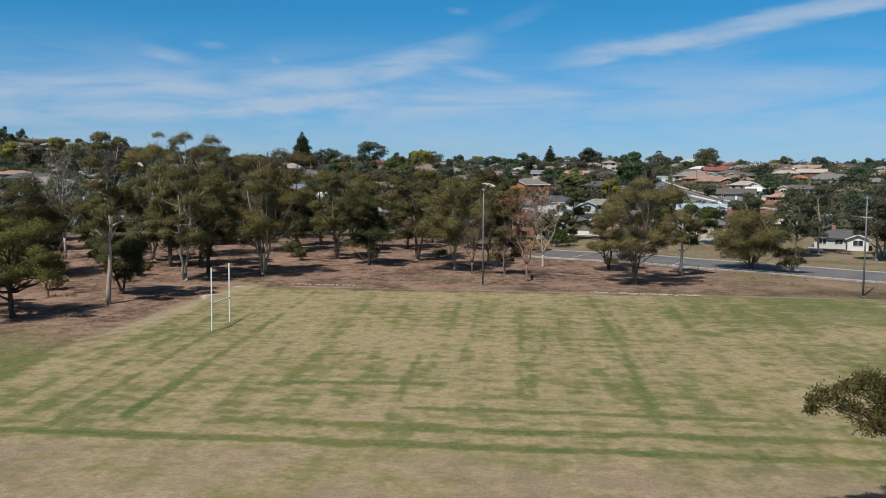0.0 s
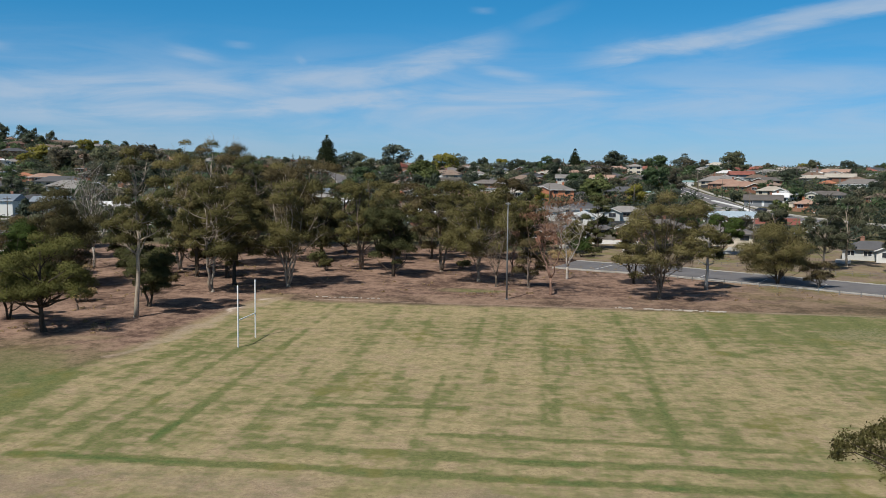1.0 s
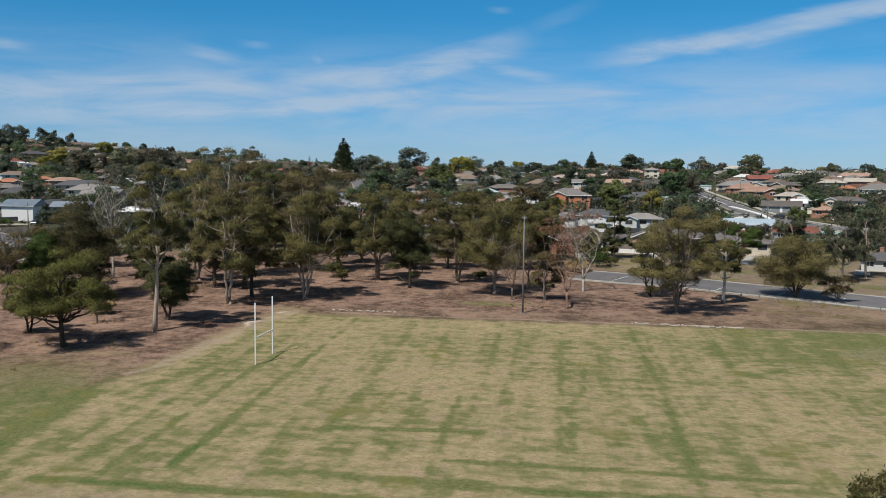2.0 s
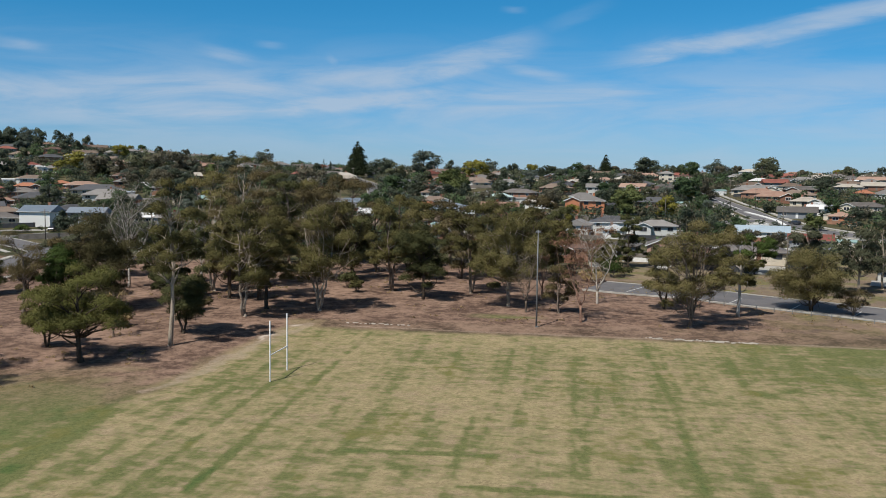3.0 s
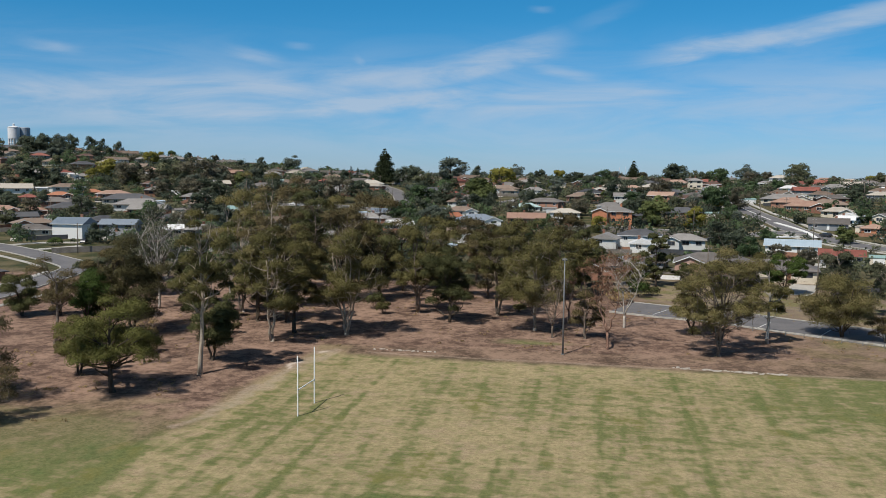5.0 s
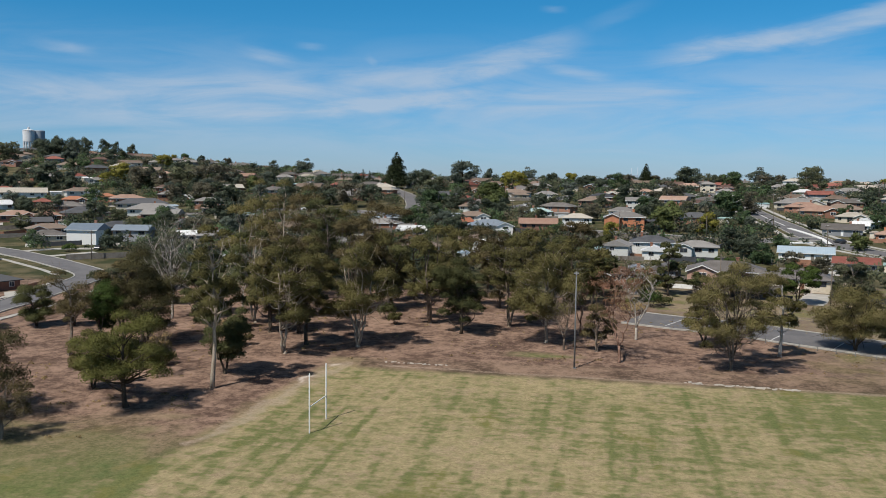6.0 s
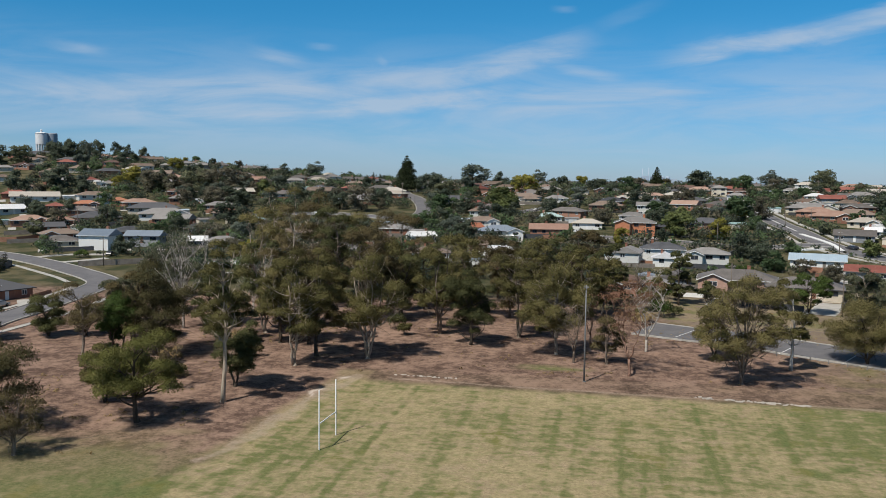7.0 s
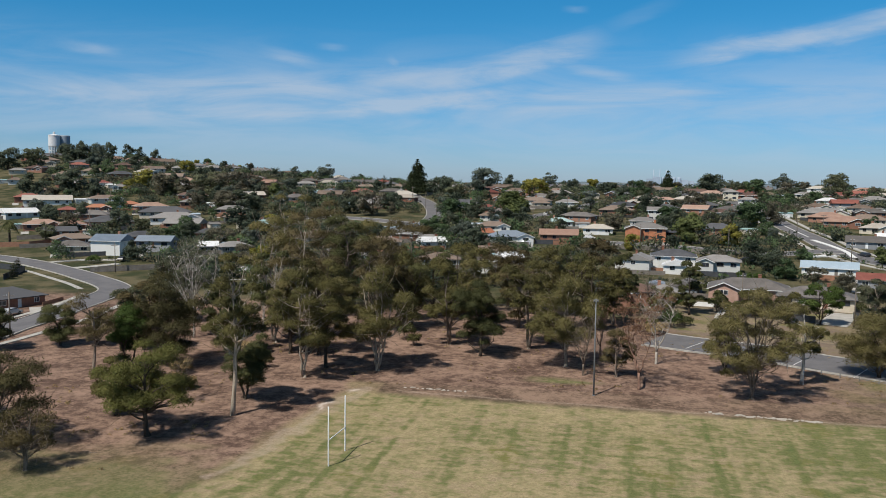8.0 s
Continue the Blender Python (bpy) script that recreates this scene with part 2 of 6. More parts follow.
WALL_WORDS = {"white": "white weatherboard", "cream": "cream rendered", "brick": "red-brown brick", "pink": "pinkish brick", "orange": "orange brick", "grey": "grey painted"}
TRIM = surface("white_trim_paint", (0.68, 0.68, 0.66), (0.78, 0.78, 0.76), 1.0, bump=0.1, rough=0.5)
ASPHALT = surface("worn_asphalt", (0.108, 0.104, 0.108), (0.162, 0.156, 0.156), 0.25, 30, 0.85, local=False)
CONCRETE = surface("pale_concrete", (0.30, 0.287, 0.26), (0.45, 0.43, 0.39), 0.5, 18, 0.85, local=False)
LINE = surface("white_road_paint", (0.60, 0.60, 0.58), (0.75, 0.75, 0.73), 1.5, 10, 0.7, local=False)
POST = surface("white_goal_paint", (0.70, 0.70, 0.68), (0.80, 0.80, 0.78), 2.0, rough=0.45, bump=0.1)
STEEL = surface("galvanised_steel", (0.15, 0.155, 0.155), (0.22, 0.225, 0.225), 2.0, rough=0.5, metal=0.2, bump=0.1)
TIMBER = surface("weathered_fence_timber", (0.13, 0.115, 0.10), (0.24, 0.215, 0.185), 0.7, 14, local=False)
DARKFENCE = surface("charcoal_sheet_fence", (0.040, 0.042, 0.046), (0.075, 0.078, 0.083), 0.6, rough=0.5)
BROWNFENCE = surface("brown_paling_fence", (0.24, 0.12, 0.075), (0.34, 0.185, 0.12), 0.6, 14)
POLEWOOD = surface("pole_timber", (0.11, 0.09, 0.075), (0.20, 0.17, 0.14), 0.8, 12)
TANK = surface("weathered_tank_concrete", (0.56, 0.57, 0.58), (0.68, 0.69, 0.70), 0.12, 12)
DARKTANK = surface("grey_tank_steel", (0.22, 0.26, 0.31), (0.30, 0.35, 0.40), 0.12, 12)
# pale concrete of the far works, with blue distance haze mixed into its colour
HAZYWHITE = surface("pale_distant_concrete", (0.30, 0.37, 0.45), (0.40, 0.46, 0.53), 0.01, 6)
TYRE = surface("tyre_rubber", (0.015, 0.015, 0.016), (0.03, 0.03, 0.03), 3.0)
STONE = surface("pale_rubble", (0.34, 0.30, 0.25), (0.48, 0.43, 0.37), 1.5, 8, local=False)


def glass(name, tone):
    mat, tree, shader = material(name, 0.08, 0.0, 0.6)
    tree.links.new(blend(tree, grain(tree, place_of(tree, False), 0.4).ramp(0.4, 0.6), tone, tuple(c * 2.2 for c in tone)), shader.inputs["Base Color"])
    return mat


PANE = glass("dark_window_glass", (0.018, 0.022, 0.028))
CARPAINT = {}
for word, tone in (("white", (0.72, 0.72, 0.72)), ("silver", (0.42, 0.43, 0.44)), ("dark", (0.03, 0.032, 0.038)), ("red", (0.35, 0.03, 0.025))):
    CARPAINT[word] = surface(word + "_car_paint", tone, tuple(c * 0.9 for c in tone), 1.0, rough=0.28, spec=0.6, bump=0)
# ---- lie of the land: a level field, a gentle rise, a suburb on a hillside, a plain beyond ----
LAND_Y = (-900, 0, 60, 100, 130, 150, 180, 220, 280, 330, 400, 500, 600, 680, 800, 1100, 2000, 3500, 4900)
LAND_Z = (-1, -0.8, -0.6, 0.1, 1.0, 1.7, 2.6, 3.7, 6, 9.5, 15, 22, 26.5, 27, 18, -15, -25, -12, 20)


def ease(a, b, v):
    s = np.clip((v - a) / (b - a), 0, 1)
    return s * s * (3 - 2 * s)


def land(x, y):
    """Height of the ground, for numbers or arrays."""
    z = sum(np.interp(y + d, LAND_Y, LAND_Z) for d in (-14, -7, 0, 7, 14)) / 5
    z = z + 20 * ease(60, 420, -np.asarray(x)) * ease(330, 680, y) * (1 - ease(900, 1500, y))
    far = ease(2600, 4300, y)
    return z + far * (9 * np.sin(np.asarray(x) / 420.0) + 6 * np.sin(np.asarray(x) / 150.0 + 1))


# ---- mesh helpers ----
def mesh_of(name, verts, faces, mat, smooth=False):
    """A mesh from arrays of points and of equal-sided faces, or from plain lists."""
    me = bpy.data.meshes.new(name)
    if isinstance(faces, np.ndarray):
        n, k = faces.shape
        me.vertices.add(len(verts))
        me.vertices.foreach_set("co", np.asarray(verts, np.float32).ravel())
        me.loops.add(n * k)
        me.loops.foreach_set("vertex_index", faces.astype(np.int32).ravel())
        me.polygons.add(n)
        me.polygons.foreach_set("loop_start", np.arange(0, n * k, k, dtype=np.int32))
        me.polygons.foreach_set("loop_total", np.full(n, k, np.int32))
        me.update(calc_edges=True)
    else:
        me.from_pydata([tuple(v) for v in verts], [], faces)
        me.update()
    if smooth:
        me.polygons.foreach_set("use_smooth", [True] * len(me.polygons))
    me.materials.append(mat)
    return me


def piece(name, me, parent=None, m=None, label=""):
    """Links a mesh as one object, under a thing or under a part."""
    ob = new(name, me)
    ob.parent = parent
    if m is not None:
        ob.matrix_basis = m
    return tagged(ob, label) if label else ob


def thing(name, m, label, category, group="", kind=""):
    ob = new(name)
    ob.empty_display_size = 0.5
    ob.matrix_basis = m
    return tagged(ob, label, category, group, kind)


class Shape:
    """Boxes, tubes and prisms gathered into one mesh of one part."""

    def __init__(self):
        self.v, self.f = [], []

    def add(self, verts, faces):
        n = len(self.v)
        self.v += [tuple(p) for p in verts]
        self.f += [tuple(i + n for i in face) for face in faces]
        return self

    def box(self, x0, y0, z0, x1, y1, z1, bevel=0.0):
        b = min(bevel, (x1 - x0) / 3, (y1 - y0) / 3)
        if b <= 0:
            ring = [(x0, y0), (x1, y0), (x1, y1), (x0, y1)]
        else:
            ring = [(x0 + b, y0), (x1 - b, y0), (x1, y0 + b), (x1, y1 - b), (x1 - b, y1), (x0 + b, y1), (x0, y1 - b), (x0, y0 + b)]
        return self.prism(ring, z0, z1)

    def prism(self, ring, z0, z1):
        k = len(ring)
        verts = [(x, y, z0) for x, y in ring] + [(x, y, z1) for x, y in ring]
        return self.add(verts, [tuple(range(k))[::-1], tuple(range(k, 2 * k))] + [(i, (i + 1) % k, k + (i + 1) % k, k + i) for i in range(k)])

    def tube(self, points, radii, sides=7):
        pts = [Vector(p) for p in points]
        verts, faces = [], []
        for i, p in enumerate(pts):
            way = (pts[min(i + 1, len(pts) - 1)] - pts[max(i - 1, 0)]).normalized()
            a = way.orthogonal().normalized()
            b = way.cross(a)
            verts += [p + (a * math.cos(s) + b * math.sin(s)) * radii[i] for s in (j * 2 * math.pi / sides for j in range(sides))]
        for i in range(len(pts) - 1):
            faces += [(i * sides + j, i * sides + (j + 1) % sides, (i + 1) * sides + (j + 1) % sides, (i + 1) * sides + j) for j in range(sides)]
        faces += [tuple(range(sides))[::-1], tuple(range((len(pts) - 1) * sides, len(pts) * sides))]
        return self.add(verts, faces)

    def mesh(self, name, mat, smooth=False):
        return mesh_of(name, self.v, self.f, mat, smooth)


def lathe(profile, sides=24):
    """A round solid from (radius, height) pairs, bottom to top."""
    s = Shape()
    n = len(profile)
    verts = [(r * math.cos(a), r * math.sin(a), z) for r, z in profile for a in (2 * math.pi * j / sides for j in range(sides))]
    faces = [(i * sides + j, i * sides + (j + 1) % sides, (i + 1) * sides + (j + 1) % sides, (i + 1) * sides + j) for i in range(n - 1) for j in range(sides)]
    return s.add(verts, faces + [tuple(range(sides))[::-1], tuple(range((n - 1) * sides, n * sides))])


# ---- ground: one sheet to the horizon ----
def axis(*runs):
    """Grid lines from runs of (start, stop, step)."""
    return np.unique(np.concatenate([np.arange(a, b + s * 0.5, s) for a, b, s in runs]).round(3))


def near_line(px, py, *line):
    """Distance of points from a polyline."""
    best = np.full(px.shape, 1e9)
    for (ax, ay), (bx, by) in zip(line, line[1:]):
        dx, dy = bx - ax, by - ay
        s = np.clip(((px - ax) * dx + (py - ay) * dy) / (dx * dx + dy * dy), 0, 1)
        best = np.minimum(best, np.hypot(px - ax - s * dx, py - ay - s * dy))
    return best


def make_ground():
    xs = axis((-4900, -900, 250), (-900, -300, 40), (-300, -120, 12), (-120, -46, 3), (-45.5, 66, 0.5), (67, 130, 3), (142, 310, 12), (330, 900, 40), (1000, 4900, 250))
    ys = axis((-900, -100, 80), (-100, 34, 6), (36, 134, 0.5), (136, 200, 2), (203, 420, 6), (430, 820, 12), (850, 1500, 50), (1600, 4900, 150))
    px, py = np.meshgrid(xs, ys)
    pz = land(px, py)
    flat = np.stack([px.ravel(), py.ravel()], 1)
    rough = np.array([noise.noise((x * 0.05, y * 0.05, 0)) for x, y in flat]).reshape(px.shape)
    ragged = np.array([noise.noise((x * 0.35, y * 0.35, 7)) for x, y in flat]).reshape(px.shape)
    pz = pz + 0.12 * rough * (py > 128) * (py < 260) + 0.03 * ragged * (py > 30) * (py < 200)
    # how far inside the playing field a place lies, across its four edges
    left = px + 37.5 - 0.11 * (py - 70)
    far = 129.0 - 0.075 * (px + 30) - py
    near = py - 57.4 + 0.098 * px
    field = ease(-1.5, 1.5, np.minimum(np.minimum(left, far), near) + 1.6 * ragged)
    green, lush = np.zeros(px.shape), np.zeros(px.shape)

    def stroke(much, wide, *line):
        nonlocal green, lush
        d = near_line(px + 0.25 * ragged, py + 0.35 * ragged, *line) / wide
        green = np.maximum(green, much * (1 - ease(0.0, 1.25, d)) * np.clip(0.78 + 0.8 * rough + 0.9 * ragged, max(0.1, much - 0.6), 1.25))
        if much >= 0.75:
            lush = np.maximum(lush, min(1.0, much) * (1 - ease(0.0, 1.0, d)) * np.clip(0.35 + 1.4 * rough + 1.1 * ragged, 0, 1))

    stroke(1.4, 2.2, (-40, 62), (-40.0, 77.0), (-40.3, 83.9))
    stroke(0.75, 1.2, (-40.3, 83.9), (-40.0, 95.2), (-37.8, 100.3))
    stroke(0.75, 6.5, (-48, 58), (-47, 82), (-43, 95))
    stroke(0.95, 0.75, (-23.9, 63.7), (-22.6, 80.3))
    stroke(0.7, 0.7, (-22.6, 80.3), (-18.9, 126.5))
    stroke(1.0, 0.8, (-13.9, 74.4), (-0.5, 74.0))
    stroke(0.9, 1.1, (-16.2, 63.1), (0.0, 61.4))
    stroke(0.75, 0.8, (-12.7, 85.3), (-8.1, 86.2))
    stroke(0.5, 1.2, (-13.8, 73.8), (-12.5, 83.7), (-10.2, 124.8))
    stroke(0.65, 0.55, (-3.9, 62.7), (-3.7, 71.6), (-2.0, 89.0))
    stroke(0.55, 0.6, (2.9, 125.3), (-0.1, 90.8), (-1.2, 80.3))
    stroke(0.6, 0.5, (10.7, 119.7), (8.8, 98), (6.4, 70.1))
    stroke(0.65, 0.6, (9.3, 103.7), (11.5, 98.2), (10.3, 88.6), (8.3, 82.6), (7.4, 70.1))
    stroke(0.85, 0.65, (20.6, 123.0), (18.9, 93.4), (16.6, 69.8), (15.6, 60.9))
    stroke(0.6, 0.45, (21.9, 117.0), (20.0, 93.4))
    stroke(0.75, 0.9, (30.2, 116.0), (28.2, 95.5), (36.7, 101.1))
    stroke(0.95, 1.6, (28.6, 98.0), (30.5, 96.5))
    stroke(0.5, 0.5, (30.5, 106.6), (34.5, 108.5), (36.8, 111.9))
    stroke(1.05, 0.6, (-3.0, 66.6), (23.1, 63.7), (27, 63))
    stroke(1.1, 0.8, (-4.0, 61.2), (24.2, 59.0), (36, 57.5))
    stroke(1.35, 0.8, (-33, 60.4), (0.0, 57.2), (30, 54.0), (60, 51))
    stroke(0.4, 0.5, (-0.1, 92.8), (25.7, 93.6), (40, 92))
    stroke(0.4, 0.5, (-9, 106.2), (27.4, 105.7), (45, 104))
    stroke(0.35, 0.5, (-5, 114.0), (30, 112.5))
    stroke(0.6, 0.8, (-31.4, 64.4), (-30.0, 89.9), (-28.3, 107.3))
    stroke(0.6, 0.7, (-28.5, 62.0), (-26.6, 89.9), (-23.0, 118))
    stroke(0.45, 0.6, (-34.2, 66.0), (-33, 90), (-31.0, 104))
    stroke(0.45, 0.6, (5.0, 120.0), (2.9, 93.5), (1.5, 82))
    stroke(0.8, 1.3, (2.2, 84.2), (2.4, 86.5))
    stroke(0.8, 1.7, (28.3, 72.4), (30.0, 74.4))
    stroke(0.7, 1.6, (31.4, 82.3), (33, 82))
    stroke(0.55, 1.2, (13.9, 79.6), (14.5, 73))
    stroke(0.6, 1.3, (18.0, 69.9), (25.0, 69.5))
    stroke(0.55, 1.5, (-9.7, 71.8), (-8.0, 70.5))
    stroke(0.55, 1.4, (-36.5, 84), (-33, 92), (-30.5, 99))
    stroke(0.5, 1.0, (-7.5, 66), (-6.4, 92), (-5, 118))
    stroke(0.4, 0.9, (-17.6, 66), (-16.4, 92))
    stroke(0.4, 1.0, (36, 62), (42, 80), (46, 100))
    stroke(0.5, 2.2, (-2, 44), (2, 44.5))
    # wheel lines across the mown grass
    across = py + 0.09 * px
    stripe = 0.5 + 0.5 * np.sin(across * 2.0 + 1.4 * rough)
    along = 0.5 + 0.5 * np.sin((px - 0.085 * py) * 1.35 + 1.8 * rough)
    mottle = np.clip(0.5 + 1.1 * rough + 0.45 * ragged, 0, 1)
    right = ease(5, 50, px) * 0.46
    green = np.clip(np.maximum(green, (0.16 * stripe + 0.20 * along) * mottle * 1.25 + right * mottle), 0, 1) * np.maximum(field, 0.95 * ease(-60, -50, px) * ease(34, 36, -px) * (1 - ease(92, 104, py)) + (py < 62) * 0.9)
    green = green * (1 - 0.32 * ease(92, 124, py) * (px < 28))
    # bare litter-strewn soil under the grove, dry grass elsewhere
    edge = 3.0 * ragged + 7.0 * rough
    grove = ease(0, 7, py - 131 + 0.05 * (px + 30) + 0.4 * edge) * (1 - ease(-6, 8, py - 205 + 0.9 * np.maximum(px, 0) + edge))
    side = ease(-1, 4, -px - 36.4 + 0.15 * (py - 98) + edge * 0.35) * ease(82, 105, py + edge * 1.6 + 0.10 * (px + 50)) * (1 - ease(160, 215, py))
    margin = ease(-2, 2, -far + 0.6 * ragged) * (1 - ease(8, 20, py - 131)) * ease(-45, -20, px) * (1 - 0.4 * ease(28, 60, px))
    soil = np.clip(np.maximum(np.maximum(grove * (1 - ease(32, 62, px)), side), 0.75 * margin), 0, 1)
    patch = (1 - ease(0.2, 1.0, np.hypot((px - 0.8 + 2 * ragged) / 10.5, (py - 140.6 + 0.1 * px) / 2.8))) * 0.95
    soil = soil * (1 - patch)
    verge = ease(38, 44, -px - 0.1 * (py - 80) + edge * 0.3) * ease(60, 76, py) * (1 - ease(102, 114, py))
    soil = np.maximum(soil, verge * np.clip(0.42 + 0.5 * rough, 0.1, 0.8) * (1 - 0.8 * np.clip(green, 0, 1)) * ease(70, 90, py))
    green = np.maximum(green, verge * np.clip(0.62 + 0.9 * rough + 0.5 * ragged, 0, 1))
    lush = np.maximum(lush, 0.8 * verge * (1 - ease(80, 96, py)) * np.clip(0.6 + 1.2 * rough + 0.6 * ragged, 0, 1))
    green = np.maximum(green, 0.5 * patch)
    worn = np.maximum(0.85 - 0.85 * ease(0.3, 2.0, near_line(px + 2 * ragged, py + ragged, (-29.5, 131), (-31.5, 124), (-33.5, 115), (-36.2, 100), (-38.5, 92))), 0.45 * (1 - ease(2, 6, near_line(px, py + 3 * ragged, (48, 109), (58, 108)))))
    worn = np.maximum(worn, 1.3 * np.clip(0.75 + 1.1 * ragged, 0.3, 1.15) * (1 - ease(0.2, 1.9, near_line(px + 2.2 * ragged, py + 2 * ragged, (-29.8, 130.4), (-32.2, 125.4), (-33.2, 120.0)))))
    worn = np.maximum(worn, 0.85 * (1 - ease(0.1, 0.75, near_line(px, py + 0.5 * ragged, (-24, 130.4), (5, 127.6), (37, 124.6), (62, 121.5)))))
    dry = np.clip(ease(-1, 3, 56 - 0.098 * px - py + ragged), 0, 1) * (0.6 + 0.5 * rough)
    dry = np.maximum(dry, 0.85 * ease(10, 25, px) * ease(126, 136, py) * (1 - ease(204, 222, py - 0.15 * px)) * (1 - ease(150, 220, px)))
    # weight of the painted distance haze, growing out over the plain
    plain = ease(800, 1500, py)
    n, w = px.shape
    idx = np.arange(n * w).reshape(n, w)
    faces = np.stack([idx[:-1, :-1], idx[:-1, 1:], idx[1:, 1:], idx[1:, :-1]], -1).reshape(-1, 4)

    mat, tree, shader = material("ground", 0.95, 0.0, 0.12)
    where = place_of(tree, False)

    def layer(name):
        node = tree.nodes.new("ShaderNodeAttribute")
        node.attribute_name = name
        return V(tree, node.outputs["Fac"])

    tuft = grain(tree, where, 2.2, 6, 0.7)
    mottle_of = grain(tree, where, 0.75, 5, 0.62)
    fine = grain(tree, where, 6.0, 6, 0.8)
    wide = grain(tree, where, 0.12, 4)
    split = tree.nodes.new("ShaderNodeSeparateXYZ")
    tree.links.new(where, split.inputs[0])
    gx, gy = V(tree, split.outputs[0]), V(tree, split.outputs[1])
    drawn = grain(tree, combine(tree, gx * 0.40, gy * 1.15 + gx * 0.10, 0.0), 1.0, 6, 0.62)
    lines = grain(tree, combine(tree, gx * 1.6 - gy * 0.14, gy * 0.12, 4.0), 1.0, 4, 0.6)
    clump = (mottle_of.ramp(0.36, 0.64) - 0.5) * 0.50 + (drawn.ramp(0.36, 0.64) - 0.5) * 0.46 + (tuft.ramp(0.34, 0.66) - 0.5) * 0.46
    straw = blend(tree, (tuft.ramp(0.32, 0.68) * 0.5 + drawn.ramp(0.34, 0.66) * 0.25 + fine.ramp(0.3, 0.7) * 0.25).unit(), (0.160, 0.130, 0.068), (0.455, 0.366, 0.210))
    straw = blend(tree, grain(tree, where, 0.21, 5, 0.62).ramp(0.48, 0.64, 0.0, 0.42), straw, blend(tree, (tuft.ramp(0.32, 0.68) * 0.4 + fine.ramp(0.3, 0.7) * 0.6).unit(), (0.190, 0.138, 0.092), (0.430, 0.318, 0.222)))
    grass = blend(tree, (tuft.ramp(0.32, 0.68) * 0.6 + fine.ramp(0.3, 0.7) * 0.4).unit(), (0.072, 0.088, 0.030), (0.182, 0.184, 0.074))
    amount = (layer("green") * 1.42 + clump + (lines - 0.5) * 0.6 + (wide - 0.5) * 0.9 + 0.24).ramp(0.03, 1.03)
    turf = blend(tree, amount, straw, grass)
    rich = blend(tree, (tuft.ramp(0.32, 0.68) * 0.6 + fine.ramp(0.3, 0.7) * 0.4).unit(), (0.040, 0.078, 0.022), (0.098, 0.142, 0.044))
    turf = blend(tree, (layer("lush") + (mottle_of - 0.5) * 1.3 + (tuft - 0.5) * 0.5).ramp(0.3, 1.0, 0.0, 0.85), turf, rich)
    turf = blend(tree, grain(tree, combine(tree, gx, gy * 0.7, 23.0), 0.13, 5, 0.6).ramp(0.55, 0.66, 0.0, 0.4) * amount, turf, (0.175, 0.150, 0.040))
    litter = blend(tree, (tuft * 0.6 + fine * 0.5 + wide * 0.9 + (grain(tree, where, 0.6, 6, 0.72) - 0.5) * 1.5 - 0.5).ramp(0.2, 0.8), (0.086, 0.054, 0.041), (0.285, 0.190, 0.140))
    dusty = blend(tree, (tuft.ramp(0.34, 0.66) * 0.5 + fine.ramp(0.3, 0.7) * 0.5).unit(), (0.185, 0.140, 0.090), (0.400, 0.308, 0.205))
    dusty = blend(tree, grain(tree, where, 0.20, 6, 0.65).ramp(0.44, 0.56, 0.0, 0.95), dusty, blend(tree, fine.ramp(0.3, 0.7), (0.150, 0.108, 0.084), (0.320, 0.235, 0.185)))
    dusty = blend(tree, grain(tree, combine(tree, gx, gy, 11.0), 0.16, 5, 0.6).ramp(0.50, 0.60, 0.0, 0.9), dusty, blend(tree, tuft.ramp(0.3, 0.7), (0.120, 0.118, 0.042), (0.250, 0.225, 0.100)))
    lawn = blend(tree, (wide * 1.5 - 0.25 + (tuft - 0.5) * 0.4).ramp(0.3, 0.7), (0.040, 0.046, 0.020), (0.118, 0.100, 0.056))
    colour = blend(tree, layer("field"), lawn, turf)
    colour = blend(tree, layer("dry") * 0.8, colour, dusty)
    colour = blend(tree, (layer("soil") * 1.25 + (tuft - 0.5) * 0.5 - 0.1).unit(), colour, litter)
    colour = blend(tree, (layer("worn") * 0.75 + (tuft - 0.5) * 1.3 + (drawn - 0.5) * 0.8 - 0.2).unit(), colour, blend(tree, layer("worn").ramp(0.85, 1.4), (0.36, 0.285, 0.22), (0.50, 0.42, 0.35)))
    # blue-grey aerial haze put into the colour of the distant plain
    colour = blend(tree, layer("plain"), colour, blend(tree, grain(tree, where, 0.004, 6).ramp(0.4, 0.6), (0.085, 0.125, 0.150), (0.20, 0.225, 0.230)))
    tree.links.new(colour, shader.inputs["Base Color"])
    relief(tree, shader, tuft * 0.7 + fine * 0.5, 0.6, 0.12)
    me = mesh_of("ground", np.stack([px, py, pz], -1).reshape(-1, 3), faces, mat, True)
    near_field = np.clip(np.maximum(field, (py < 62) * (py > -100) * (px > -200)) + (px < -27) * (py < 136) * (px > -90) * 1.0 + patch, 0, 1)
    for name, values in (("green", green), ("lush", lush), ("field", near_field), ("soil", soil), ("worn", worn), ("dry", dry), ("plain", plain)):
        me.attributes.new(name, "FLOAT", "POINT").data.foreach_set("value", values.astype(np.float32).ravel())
    tagged(new("ground", me), "dry mown playing field, bare soil under trees and suburban hillside", "ground", "", "structure")


make_ground()


